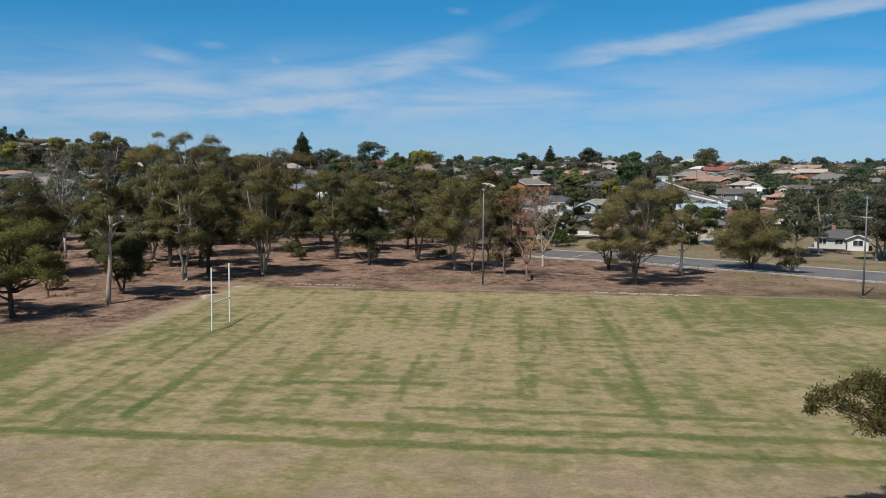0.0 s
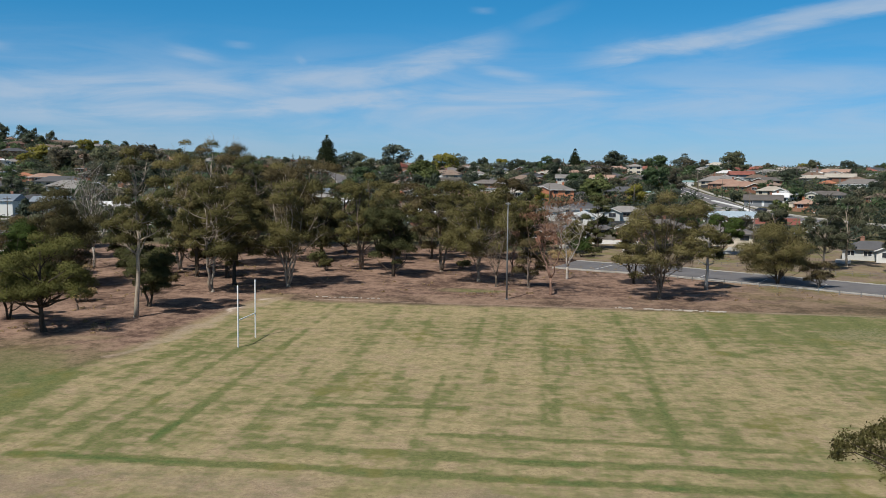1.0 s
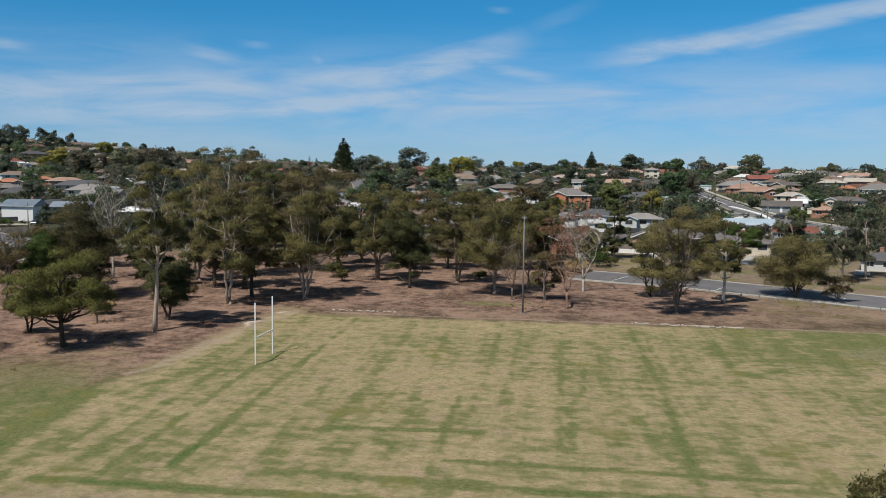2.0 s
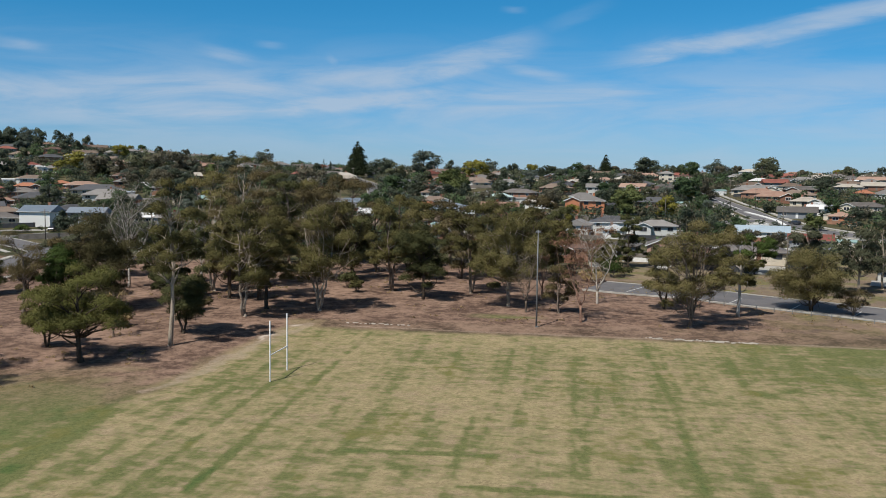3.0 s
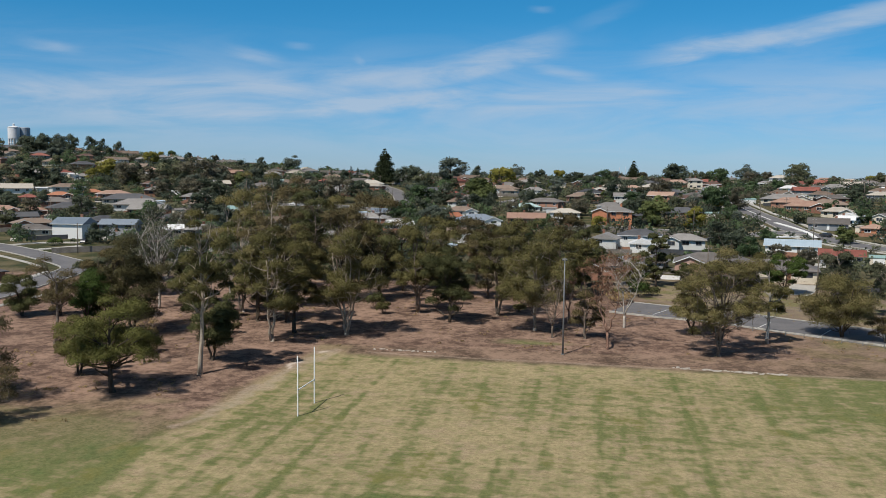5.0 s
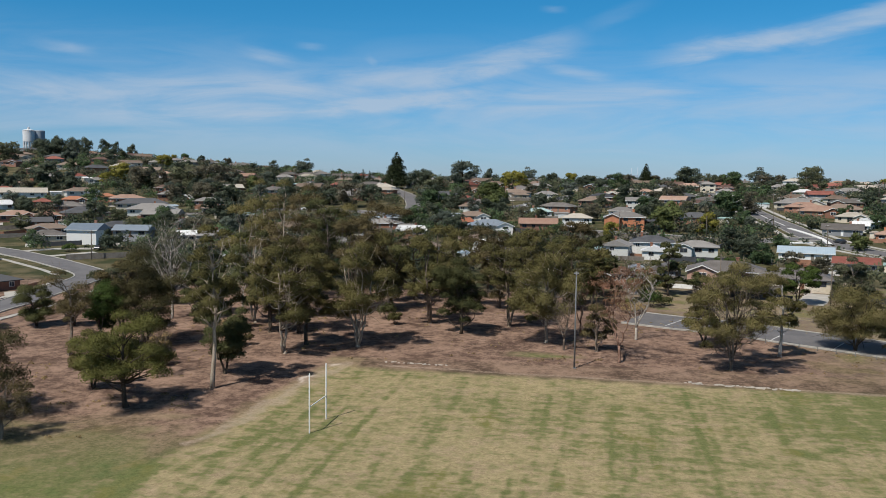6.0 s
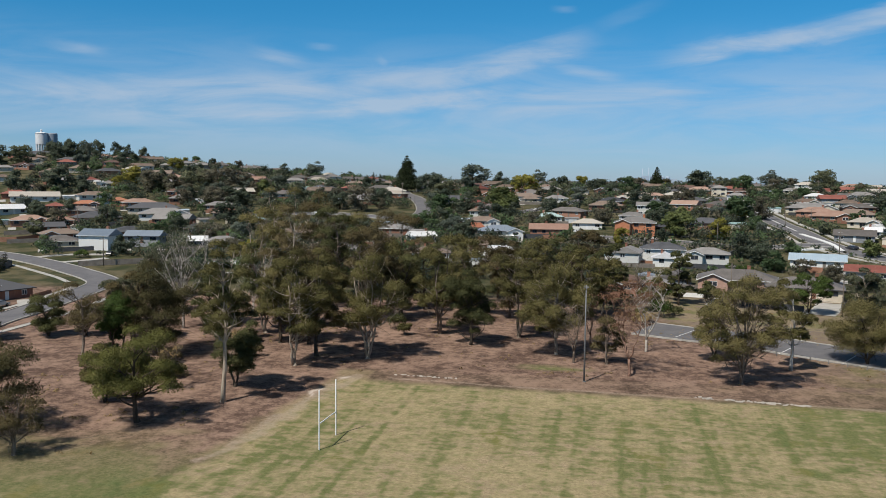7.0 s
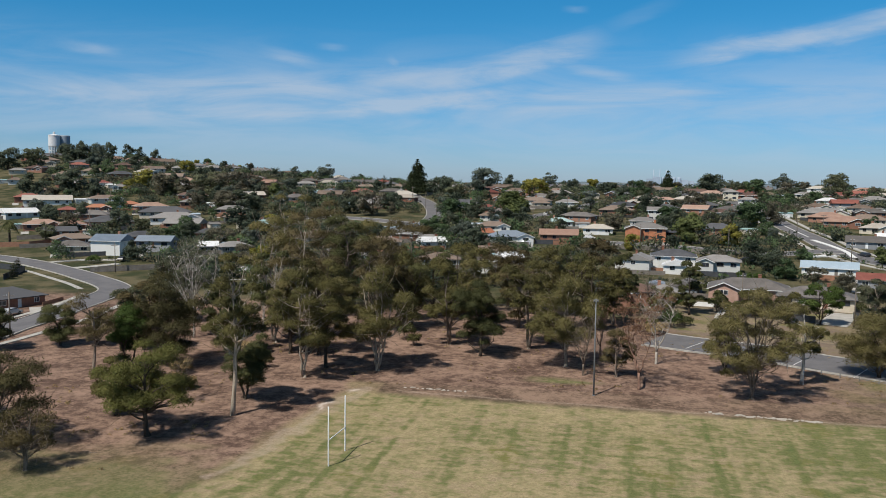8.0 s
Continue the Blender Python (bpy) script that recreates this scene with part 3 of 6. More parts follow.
def smooth_line(points, step):
    """A curve through the points, in steps of about that many metres."""
    p = [Vector((x, y, 0)) for x, y in points]
    p = [p[0] * 2 - p[1], *p, p[-1] * 2 - p[-2]]
    out = []
    for a, b, c, d in zip(p, p[1:], p[2:], p[3:]):
        n = max(2, int((c - b).length / step))
        for i in range(n):
            s = i / n
            out.append(0.5 * (2 * b + (c - a) * s + (2 * a - 5 * b + 4 * c - d) * s * s + (3 * b - a - 3 * c + d) * s ** 3))
    return out + [p[-2]]


def strip(points, width, top, depth, shift=0.0, step=3.0, lanes=3):
    """A slab laid on the land along a curve: top above the ground, sides going down."""
    line = smooth_line(points, step)
    s = Shape()
    verts, k = [], lanes + 3
    for i, p in enumerate(line):
        way = (line[min(i + 1, len(line) - 1)] - line[max(i - 1, 0)]).normalized()
        side = Vector((way.y, -way.x, 0))
        row = [p + side * (shift + width * (j / lanes - 0.5)) for j in range(lanes + 1)]
        tops = [(q.x, q.y, float(land(q.x, q.y)) + top) for q in row]
        verts += [(*tops[0][:2], tops[0][2] - depth), *tops, (*tops[-1][:2], tops[-1][2] - depth)]
    faces = [(i * k + j, (i + 1) * k + j, (i + 1) * k + j + 1, i * k + j + 1) for i in range(len(line) - 1) for j in range(k - 1)]
    return s.add(verts, [f[::-1] for f in faces])


def road(name, points, width, label, kerbs=True, rise=0.16):
    tagged(piece(name, strip(points, width, rise, 0.5, 0, 3.0, 4).mesh(name, ASPHALT)), label, "road", "", "structure")
    if kerbs:
        for side in (-1, 1):
            tagged(piece("kerb", strip(points, 0.3, rise + 0.12, 0.5, side * (width / 2 + 0.15), 3.0, 1).mesh("kerb", CONCRETE)), "pale concrete kerb along the asphalt road", "kerb", "", "structure")


SIDE_ROAD = ((19.5, 175.5), (28.0, 171.0), (38.6, 166.4), (46.4, 160.6), (56.5, 154.2), (70, 145), (95, 131), (140, 112))
HILL_ROAD = ((97, 520), (100, 461), (99.5, 428), (99, 388), (100.5, 362), (100.5, 334), (104, 312), (113, 292), (132, 270), (155, 252))
LEFT_ROAD = ((-111, 120), (-111, 149), (-112, 163), (-112, 174), (-113, 186), (-114, 200), (-118, 217), (-137, 235), (-155, 249), (-173, 261), (-190, 269), (-225, 282))
road("road", SIDE_ROAD, 12.5, "worn asphalt road with parking bays beside the field")
road("road", HILL_ROAD, 9.5, "asphalt road climbing the hillside suburb")
road("road", ((103.1, 326.5), (94.0, 327), (77.5, 319), (65.2, 321.4), (44.3, 330.2), (23.9, 336.7), (-5, 340)), 7.0, "asphalt side street between houses", True, 0.22)
road("road", LEFT_ROAD, 8.0, "curving asphalt street past the grove")
road("road", ((-150, 385), (-110.6, 398.2), (-92.0, 396.9), (-73.9, 387.1), (-58.1, 377.7), (-46.6, 360)), 8.0, "asphalt street round a grassy island")
road("road", ((-92, 540), (-85.8, 511.7), (-71.0, 470.8), (-60.7, 421.4), (-58.7, 381.5)), 8.0, "asphalt street coming down the hill", True, 0.22)
road("road", ((-27.4, 386.1), (-13.4, 416.6), (2.9, 450.3), (25, 500)), 7.0, "asphalt street between houses")
for points, width in ((((99.1, 356), (101.6, 342), (102.7, 328), (101.2, 313)), 1.7), (((86.5, 314.2), (91.7, 316.2), (96.3, 317)), 1.9)):
    tagged(piece("traffic_island", strip(points, width, 0.42, 0.6, 0, 2.0, 2).mesh("traffic_island", LINE)), "pale concrete traffic island on the asphalt", "traffic island")
tagged(piece("road_line", strip(((100.2, 440), (99.6, 427.5), (99.2, 393.4), (100.0, 365)), 0.5, 0.19, 0.02, 0, 3.0, 1).mesh("road_line", LINE)), "white painted centre line on the hillside road", "road line", "", "structure")
FOOTPATHS = (
    (((-105, 130), (-105, 147), (-104, 154), (-103, 163), (-102, 175), (-103, 187), (-104, 200)), 1.5),
    (((-119, 150), (-119, 166), (-118.5, 176), (-118.5, 186), (-119.5, 197), (-121, 207)), 1.4),
    (((-175, 250), (-162, 243.5), (-150, 234.5), (-135, 222.5), (-126, 214)), 1.3),
    (((-112, 224), (-107, 231), (-99, 236), (-88, 238)), 1.3),
)
for side in (-1, 1):
    tagged(piece("footpath", strip(HILL_ROAD, 2.0, 0.2, 0.5, side * 8.4, 4.0, 1).mesh("footpath", CONCRETE)), "pale concrete footpath along the hillside road", "footpath", "", "structure")
for points in (((-153.5, 246.5), (-146.5, 254.0), (-141.0, 262.0)), ((-166.0, 258.5), (-158.0, 268.0), (-146.0, 270.5))):
    tagged(piece("driveway", strip(points, 3.4, 0.15, 0.4, 0, 2.0, 2).mesh("driveway", CONCRETE)), "pale concrete driveway off the curving street", "driveway", "", "structure")
for points, width in FOOTPATHS:
    tagged(piece("footpath", strip(points, width, 0.12, 0.4, 0, 3.0, 1).mesh("footpath", CONCRETE)), "pale concrete footpath beside the street", "footpath", "", "structure")

# ---- trees ----
def leaves(rng, centres, radii, count, size, slim=0.5, flat=0.8, droop=0.0, hollow=0.42, under=-0.3):
    """Leaf blades round clump centres: points, three-cornered faces and soft normals."""
    centres, radii = np.asarray(centres, float), np.asarray(radii, float)
    share = radii ** 2 / (radii ** 2).sum()
    pick = rng.choice(len(centres), count, p=share)
    way = rng.normal(size=(count, 3))
    way /= np.linalg.norm(way, axis=1, keepdims=True)
    way[:, 2] = np.where(way[:, 2] < under, -way[:, 2] * 0.6, way[:, 2])
    out = radii[pick] * (hollow + (1 - hollow) * rng.random(count) ** 0.6) * (0.85 + 0.35 * rng.random(count))
    spot = centres[pick] + way * out[:, None] * (1, 1, flat)
    spot[:, 2] -= droop * out * rng.random(count)
    a = rng.normal(size=(count, 3))
    a[:, 2] -= 0.4
    a /= np.linalg.norm(a, axis=1, keepdims=True)
    b = np.cross(a, rng.normal(size=(count, 3)))
    b /= np.linalg.norm(b, axis=1, keepdims=True)
    big = size * (0.6 + 0.8 * rng.random(count))[:, None]
    verts = np.stack([spot - a * big * 0.6, spot + b * big * slim * 0.6 + a * big * 0.3, spot + a * big * 0.6 - b * big * slim * 0.5], 1).reshape(-1, 3)
    faces = np.arange(count * 3).reshape(-1, 3)
    up = way * (1, 1, 1.3) + 0.26 * rng.normal(size=(count, 3)) + (0, 0, 0.25)
    up /= np.linalg.norm(up, axis=1, keepdims=True)
    # each blade shows its outer face outwards
    tri = verts.reshape(-1, 3, 3)
    inward = (np.cross(tri[:, 1] - tri[:, 0], tri[:, 2] - tri[:, 0]) * up).sum(1) < 0
    faces[inward] = faces[inward][:, ::-1]
    return verts, faces, np.repeat(up, 3, 0)


def crown_mesh(name, mat, *made):
    verts, faces, up = made
    me = mesh_of(name, verts, faces, mat, True)
    me.normals_split_custom_set_from_vertices(up.tolist())
    return me


def bough(shape, rng, a, b, r0, r1, sag=0.12, steps=5, sides=6, wobble=0.05):
    """A bent, tapered limb from a to b. Returns its points."""
    a, b = Vector(a), Vector(b)
    length = (b - a).length
    bend = Vector(rng.normal(size=3)) * wobble * length + Vector((0, 0, -sag * length))
    pts, rad = [], []
    for i in range(steps + 1):
        s = i / steps
        pts.append(a.lerp(b, s) + bend * math.sin(math.pi * s) + Vector(rng.normal(size=3)) * wobble * 0.25 * length * (0 < i < steps))
        rad.append(r0 + (r1 - r0) * s ** 0.8)
    shape.tube(pts, rad, sides)
    return pts


def twigs(shape, rng, pts, number, length, r, sides=3):
    for _ in range(number):
        i = rng.integers(max(1, len(pts) // 3), len(pts))
        way = Vector(rng.normal(size=3)) + Vector((0, 0, 0.7)) + (pts[-1] - pts[0]).normalized() * 0.7
        bough(shape, rng, pts[i], pts[i] + way.normalized() * length * (0.5 + rng.random()), r, r * 0.3, 0.02, 3, sides, 0.08)


def tree(name, x, y, tall, wide, leaf, wood, label, stems=1, clear=0.35, clumps=16, count=6000, size=0.42, lean=0.0, dense=1.0, dome=0.75, sprays=2, group="trees of the grove", seed=1, m=None, thick=1.0):
    """A tree with its foot at (x, y): bent stems, limbs out to every clump of leaves, uneven crown."""
    clumps = int(clumps * 1.3) if count > 1500 else clumps
    rng = np.random.default_rng(seed)
    ob = thing(name, m if m is not None else pose(x, y, float(land(x, y)) - 0.1), label, "tree", group)
    wooden = Shape()
    low, half = tall * clear * 0.68, wide * 0.56
    girth = (0.13 + 0.013 * tall) * thick / math.sqrt(stems) ** 0.7
    # clump centres fill an uneven dome, more of them near its skin
    centres, radii = [], []
    mid, up = low + (tall - low) * 0.47, (tall - low) * 0.53
    while len(centres) < clumps:
        c = rng.normal(size=3)
        c /= np.linalg.norm(c)
        c *= 0.30 + 0.70 * rng.random() ** 0.6
        r = wide * (0.110 + 0.090 * rng.random()) * (16 / clumps) ** 0.33 * dense
        r = min(r, (tall - low) * 0.27)
        p = np.array([c[0] * (half - r * 0.8), c[1] * (half - r * 0.8), mid + c[2] * ((up if c[2] > 0 else up * dome) - r * 0.6)])
        p[0] += lean * p[2]
        if centres and min(np.linalg.norm(p - q) for q in centres) < r * 0.55:
            continue
        centres.append(p)
        radii.append(r)
    # the outermost clumps reach the crown's full height and spread
    top, bottom = max(c[2] + 0.75 * r for c, r in zip(centres, radii)), min(c[2] - 0.5 * r for c, r in zip(centres, radii))
    for axis_no in (0, 1):
        far_out = max(abs(c[axis_no] - lean * c[2]) + 0.7 * r for c, r in zip(centres, radii))
        for c in centres:
            c[axis_no] = (c[axis_no] - lean * c[2]) * wide * 0.5 / far_out + lean * c[2]
    for c in centres:
        c[2] = low + (c[2] - bottom) * (tall - low) / (top - bottom)
    feet = [(0.35 * girth * math.cos(k * 2.4 + seed), 0.35 * girth * math.sin(k * 2.4 + seed), 0) for k in range(stems)]
    spines = []
    for k in range(stems):
        turn = k * 2 * math.pi / stems + seed
        spread = half * (0.30 if stems > 1 else 0.06)
        top = Vector((spread * math.cos(turn) + lean * tall * 0.7, spread * math.sin(turn), tall * (0.72 + 0.1 * rng.random())))
        spines.append(bough(wooden, rng, feet[k], top, girth, girth * 0.22, 0.0, 9, 7, 0.035 if stems > 1 else 0.018))
    wooden.tube([(0, 0, -0.35), (0, 0, 0.12), (0, 0, 0.6)], [girth * 1.35 * stems ** 0.4, girth * 1.15 * stems ** 0.4, girth * 0.8], 8)
    for c, r in list(zip(centres, radii))[:: 1 if count > 1500 or not count else 3]:
        spine = spines[int(rng.integers(len(spines)))] if stems == 1 else min(spines, key=lambda s: (s[-1] - Vector(c)).length)
        reach = max(low * (0.7 + 0.5 * rng.random()), c[2] - (0.25 + 0.5 * rng.random()) * math.hypot(c[0], c[1]) - r * rng.random())
        start = min(spine[1:-1], key=lambda p: abs(p.z - reach))
        thick_here = girth * (0.50 - 0.26 * start.z / tall)
        pts = bough(wooden, rng, start, c, thick_here, 0.028, 0.04, *((5, 5) if count > 1500 or not count else (2, 3)), 0.07)
        twigs(wooden, rng, pts, sprays * 2, r * 1.45, 0.05)
    piece("trunk", wooden.mesh("trunk", BARK[wood], True), ob)
    if count:
        piece("crown", crown_mesh("crown", LEAF[leaf], *leaves(rng, centres, radii, int(count * ((4.8 if y < 158 else 3.2) if count > 1500 else 2.0)), size * ((0.49 if y < 158 else 0.58) if count > 1500 else 0.66), *((0.66,) if count > 1500 else (0.75, 0.9, 0.0, 0.3, -0.7)))), ob)
    return ob


def bare_tree(name, x, y, tall, wide, wood, label, stems=2, boughs=16, sprays=7, some=0, leaf="russet", seed=1, lean=0.0):
    """A leafless or nearly dead tree: forked limbs and many twigs."""
    rng = np.random.default_rng(seed)
    ob = thing(name, pose(x, y, float(land(x, y)) - 0.1), label, "tree", "bare trees of the grove")
    wooden, tips = Shape(), []
    girth = (0.10 + 0.012 * tall) / math.sqrt(stems) ** 0.5
    fork = Vector((lean * tall * 0.2, 0, tall * (0.16 + 0.05 * rng.random())))
    bough(wooden, rng, (0, 0, -0.3), fork, girth * 1.25, girth * 0.95, 0, 4, 8, 0.02)
    for k in range(stems):
        turn = k * 2 * math.pi / stems + seed
        top = Vector((wide * 0.34 * math.cos(turn) + lean * tall, wide * 0.34 * math.sin(turn), tall * (0.72 + 0.28 * rng.random())))
        spine = bough(wooden, rng, fork, top, girth * 0.72, 0.02, -0.04, 9, 6, 0.05)
        for j in range(boughs // stems):
            start = spine[int(rng.integers(1, 8))]
            a = rng.random() * 6.28
            out = wide * 0.5 * (0.35 + 0.6 * rng.random())
            end = Vector((start.x * 0.5 + out * math.cos(a), start.y * 0.5 + out * math.sin(a), min(tall, start.z + out * (0.8 + 1.2 * rng.random()))))
            pts = bough(wooden, rng, start, end, girth * (0.34 - 0.03 * j / boughs), 0.018, 0.04, 5, 4, 0.06)
            twigs(wooden, rng, pts, sprays + 3, 1.6, 0.024)
            tips.append(np.array(end))
    piece("trunk", wooden.mesh("trunk", BARK[wood], True), ob)
    if some:
        piece("crown", crown_mesh("crown", LEAF[leaf], *leaves(rng, tips, [wide * 0.13] * len(tips), some, 0.3)), ob)
    return ob


def edge_tree(x, y):
    """The tree at the near edge of the field: a leaning stem, arching limbs and parted, drooping lobes of small leaves."""
    rng = np.random.default_rng(120)
    ob = thing("gum_tree", pose(x, y, float(land(x, y)) - 0.1), "leafy tree with drooping olive sprays at the near field edge", "tree")
    wooden, centres, radii = Shape(), [], []
    spine = bough(wooden, rng, (0, 0, -0.3), (-0.6, 0.2, 7.2), 0.26, 0.06, 0.0, 9, 8, 0.03)
    other = bough(wooden, rng, (0.05, 0, 0.4), (1.6, 0.4, 7.6), 0.2, 0.05, 0.0, 8, 7, 0.03)
    for lx, ly, lz, r in ((-5.4, 0, 7.2, 0.85), (-6.1, 0.1, 6.7, 0.4), (-4.1, 0.3, 7.5, 0.7), (-3.0, 0.2, 7.8, 0.95), (-3.3, -0.2, 6.2, 0.85), (-4.0, 0.1, 6.8, 0.6), (-2.3, -0.4, 6.9, 1.0),
                          (-1.4, 0.3, 7.8, 1.2), (0.1, -0.2, 8.1, 1.3), (1.4, 0.4, 7.6, 1.3), (0.6, -0.8, 6.4, 1.1), (-1.5, 0.6, 5.9, 0.9), (2.6, 0.2, 7.0, 1.2), (1.5, 1.4, 8.0, 1.2), (-0.6, 1.6, 7.4, 1.2), (0.4, -1.8, 7.2, 1.1)):
        spot = Vector((lx, ly, lz))
        stem = spine if lx < 0.5 else other
        pts = bough(wooden, rng, stem[5 if lz < 7.3 else 6], spot, 0.075, 0.02, -0.10, 6, 5, 0.05)
        twigs(wooden, rng, pts, 6, r * 1.1, 0.02)
        for _ in range(9):
            way = rng.normal(size=3)
            way /= np.linalg.norm(way)
            centres.append(np.array(spot) + way * r * 0.72 * (1, 1, 0.75))
            radii.append(r * (0.44 + 0.20 * rng.random()))
    piece("trunk", wooden.mesh("trunk", BARK["dark"], True), ob)
    piece("crown", crown_mesh("crown", LEAF["sprays"], *leaves(rng, centres, radii, 34000, 0.125, 0.5, 1.0, 0.9, 0.25, -0.9)), ob)


GUM = "tall gum tree with olive crown and pale limbs on bare soil"
MANY = "many-stemmed gum tree with pale trunks and olive crown"
DENSE = "dense dark round-crowned tree casting a deep shadow"
BACK = "gum tree standing deeper in the grove with dull olive crown"


def make_grove():
    tree("gum_tree", -52.4, 104.2, 13.0, 14.0, "sunny", "dark", "spreading tree with bright olive dome on a dark forked trunk", 1, 0.40, 28, 10500, 0.36, 0, 1.0, 0.35, 2, seed=11, thick=1.3)
    tree("dense_tree", -103.0, 146.0, 9.0, 8.0, "dark", "dark", DENSE, 2, 0.14, 14, 5000, 0.36, 0, 1.25, 0.9, 1, seed=35)
    tree("gum_tree", -61.0, 112.0, 9.0, 6.5, "olive", "dark", BACK, 2, 0.3, 10, 3000, 0.36, seed=36)
    tree("gum_tree", -44.9, 114.6, 23.3, 9.5, "olive", "pale", "tall slim gum tree with a long pale trunk", 1, 0.60, 18, 4800, 0.38, 0, 0.92, 0.9, 3, seed=112, thick=0.9)
    tree("dense_tree", -46.0, 122.4, 10.2, 7.8, "dark", "dark", DENSE, 2, 0.22, 16, 6500, 0.36, 0, 1.25, 0.9, 1, seed=13)
    tree("gum_tree", -41.0, 136.0, 18.3, 13.0, "olive", "pale", GUM, 2, 0.36, 20, 7000, 0.40, 0, 0.95, 0.8, 3, seed=14)
    tree("gum_tree", -39.2, 143.1, 19.0, 10.5, "olive", "dark", "tall gum tree with dark trunk and olive crown", 1, 0.34, 16, 6500, 0.42, seed=15)
    tree("gum_tree", -30.1, 142.6, 18.4, 14.5, "olive", "pale", MANY, 4, 0.36, 22, 8000, 0.40, 0, 0.95, 0.8, 4, seed=16)
    tree("gum_tree", -20.5, 164.1, 19.0, 11.0, "olive", "mid", GUM, 3, 0.36, 17, 6500, 0.44, seed=17)
    tree("dense_tree", -13.7, 155.3, 14.4, 10.5, "dark", "dark", DENSE, 1, 0.20, 22, 9000, 0.38, 0, 1.2, 0.95, 1, seed=18)
    tree("gum_tree", -5.2, 162.8, 18.2, 11.0, "olive", "mid", MANY, 3, 0.36, 16, 6000, 0.42, 0, 0.95, 0.8, 4, seed=19)
    tree("gum_tree", 1.7, 150.3, 16.2, 13.5, "olive", "pale", "broad gum tree with white trunk and dense olive crown", 1, 0.36, 22, 9000, 0.40, 0, 1.15, 0.7, 2, seed=20)
    tree("gum_tree", 28.7, 150.5, 12.5, 9.5, "olive", "dark", "leaning gum tree with dark trunk", 2, 0.35, 12, 4200, 0.40, -0.05, 1.0, 0.8, 3, seed=21)
    tree("gum_tree", 29.7, 134.9, 17.3, 15.5, "olive", "mid", "wide many-stemmed gum tree with spreading olive crown", 7, 0.22, 34, 11000, 0.36, 0, 0.86, 0.95, 5, seed=22)
    tree("gum_tree", 39.7, 145.0, 15.6, 6.5, "olive", "white", "slim gum tree with a straight white trunk", 1, 0.42, 11, 3800, 0.38, 0, 1.0, 0.8, 3, seed=23)
    tree("dense_tree", 53.6, 150.8, 11.7, 13.5, "olive", "dark", "round dense tree beside the asphalt road", 2, 0.13, 24, 9000, 0.38, 0, 1.3, 0.8, 1, seed=24)
    tree("gum_tree", -74.7, 129.8, 14.6, 9.5, "brown", "mid", "sparse gum tree with a thin umbrella crown", 1, 0.62, 10, 1800, 0.34, 0, 0.95, 0.6, 4, seed=25)
    tree("dense_tree", -93.2, 151.0, 8.2, 7.5, "dark", "dark", DENSE, 2, 0.12, 14, 5500, 0.36, 0, 1.3, 0.9, 1, seed=26)
    tree("dense_tree", -86.5, 152.5, 7.2, 6.0, "brown", "dark", "rounded brownish tree beside the footpath", 2, 0.15, 11, 3600, 0.36, 0, 1.2, 0.9, 1, seed=27)
    tree("gum_tree", -66.0, 139.0, 17.0, 12.0, "deep", "dark", "bushy tree with dark brownish crown", 2, 0.12, 22, 8000, 0.40, 0, 1.35, 0.9, 2, seed=28)
    tree("gum_tree", -72.0, 137.0, 11.5, 7.5, "green", "dark", "leafy tree with fresh dark green crown", 2, 0.1, 16, 6000, 0.38, 0, 1.35, 0.9, 1, seed=29)
    tree("gum_tree", -69.5, 96.5, 13.5, 16.0, "deep", "dark", "broad tree with dark brownish crown", 3, 0.2, 24, 9000, 0.38, 0, 1.05, 0.7, 3, seed=30)
    tree("gum_tree", -60.4, 90.2, 7.8, 8.0, "brown", "mid", "small thin-crowned tree with pale twigs", 3, 0.35, 12, 2200, 0.32, 0, 1.0, 0.7, 6, seed=31)
    tree("gum_tree", -82.0, 104.0, 12.0, 12.0, "deep", "dark", BACK, 2, 0.3, 15, 5000, 0.42, seed=32)
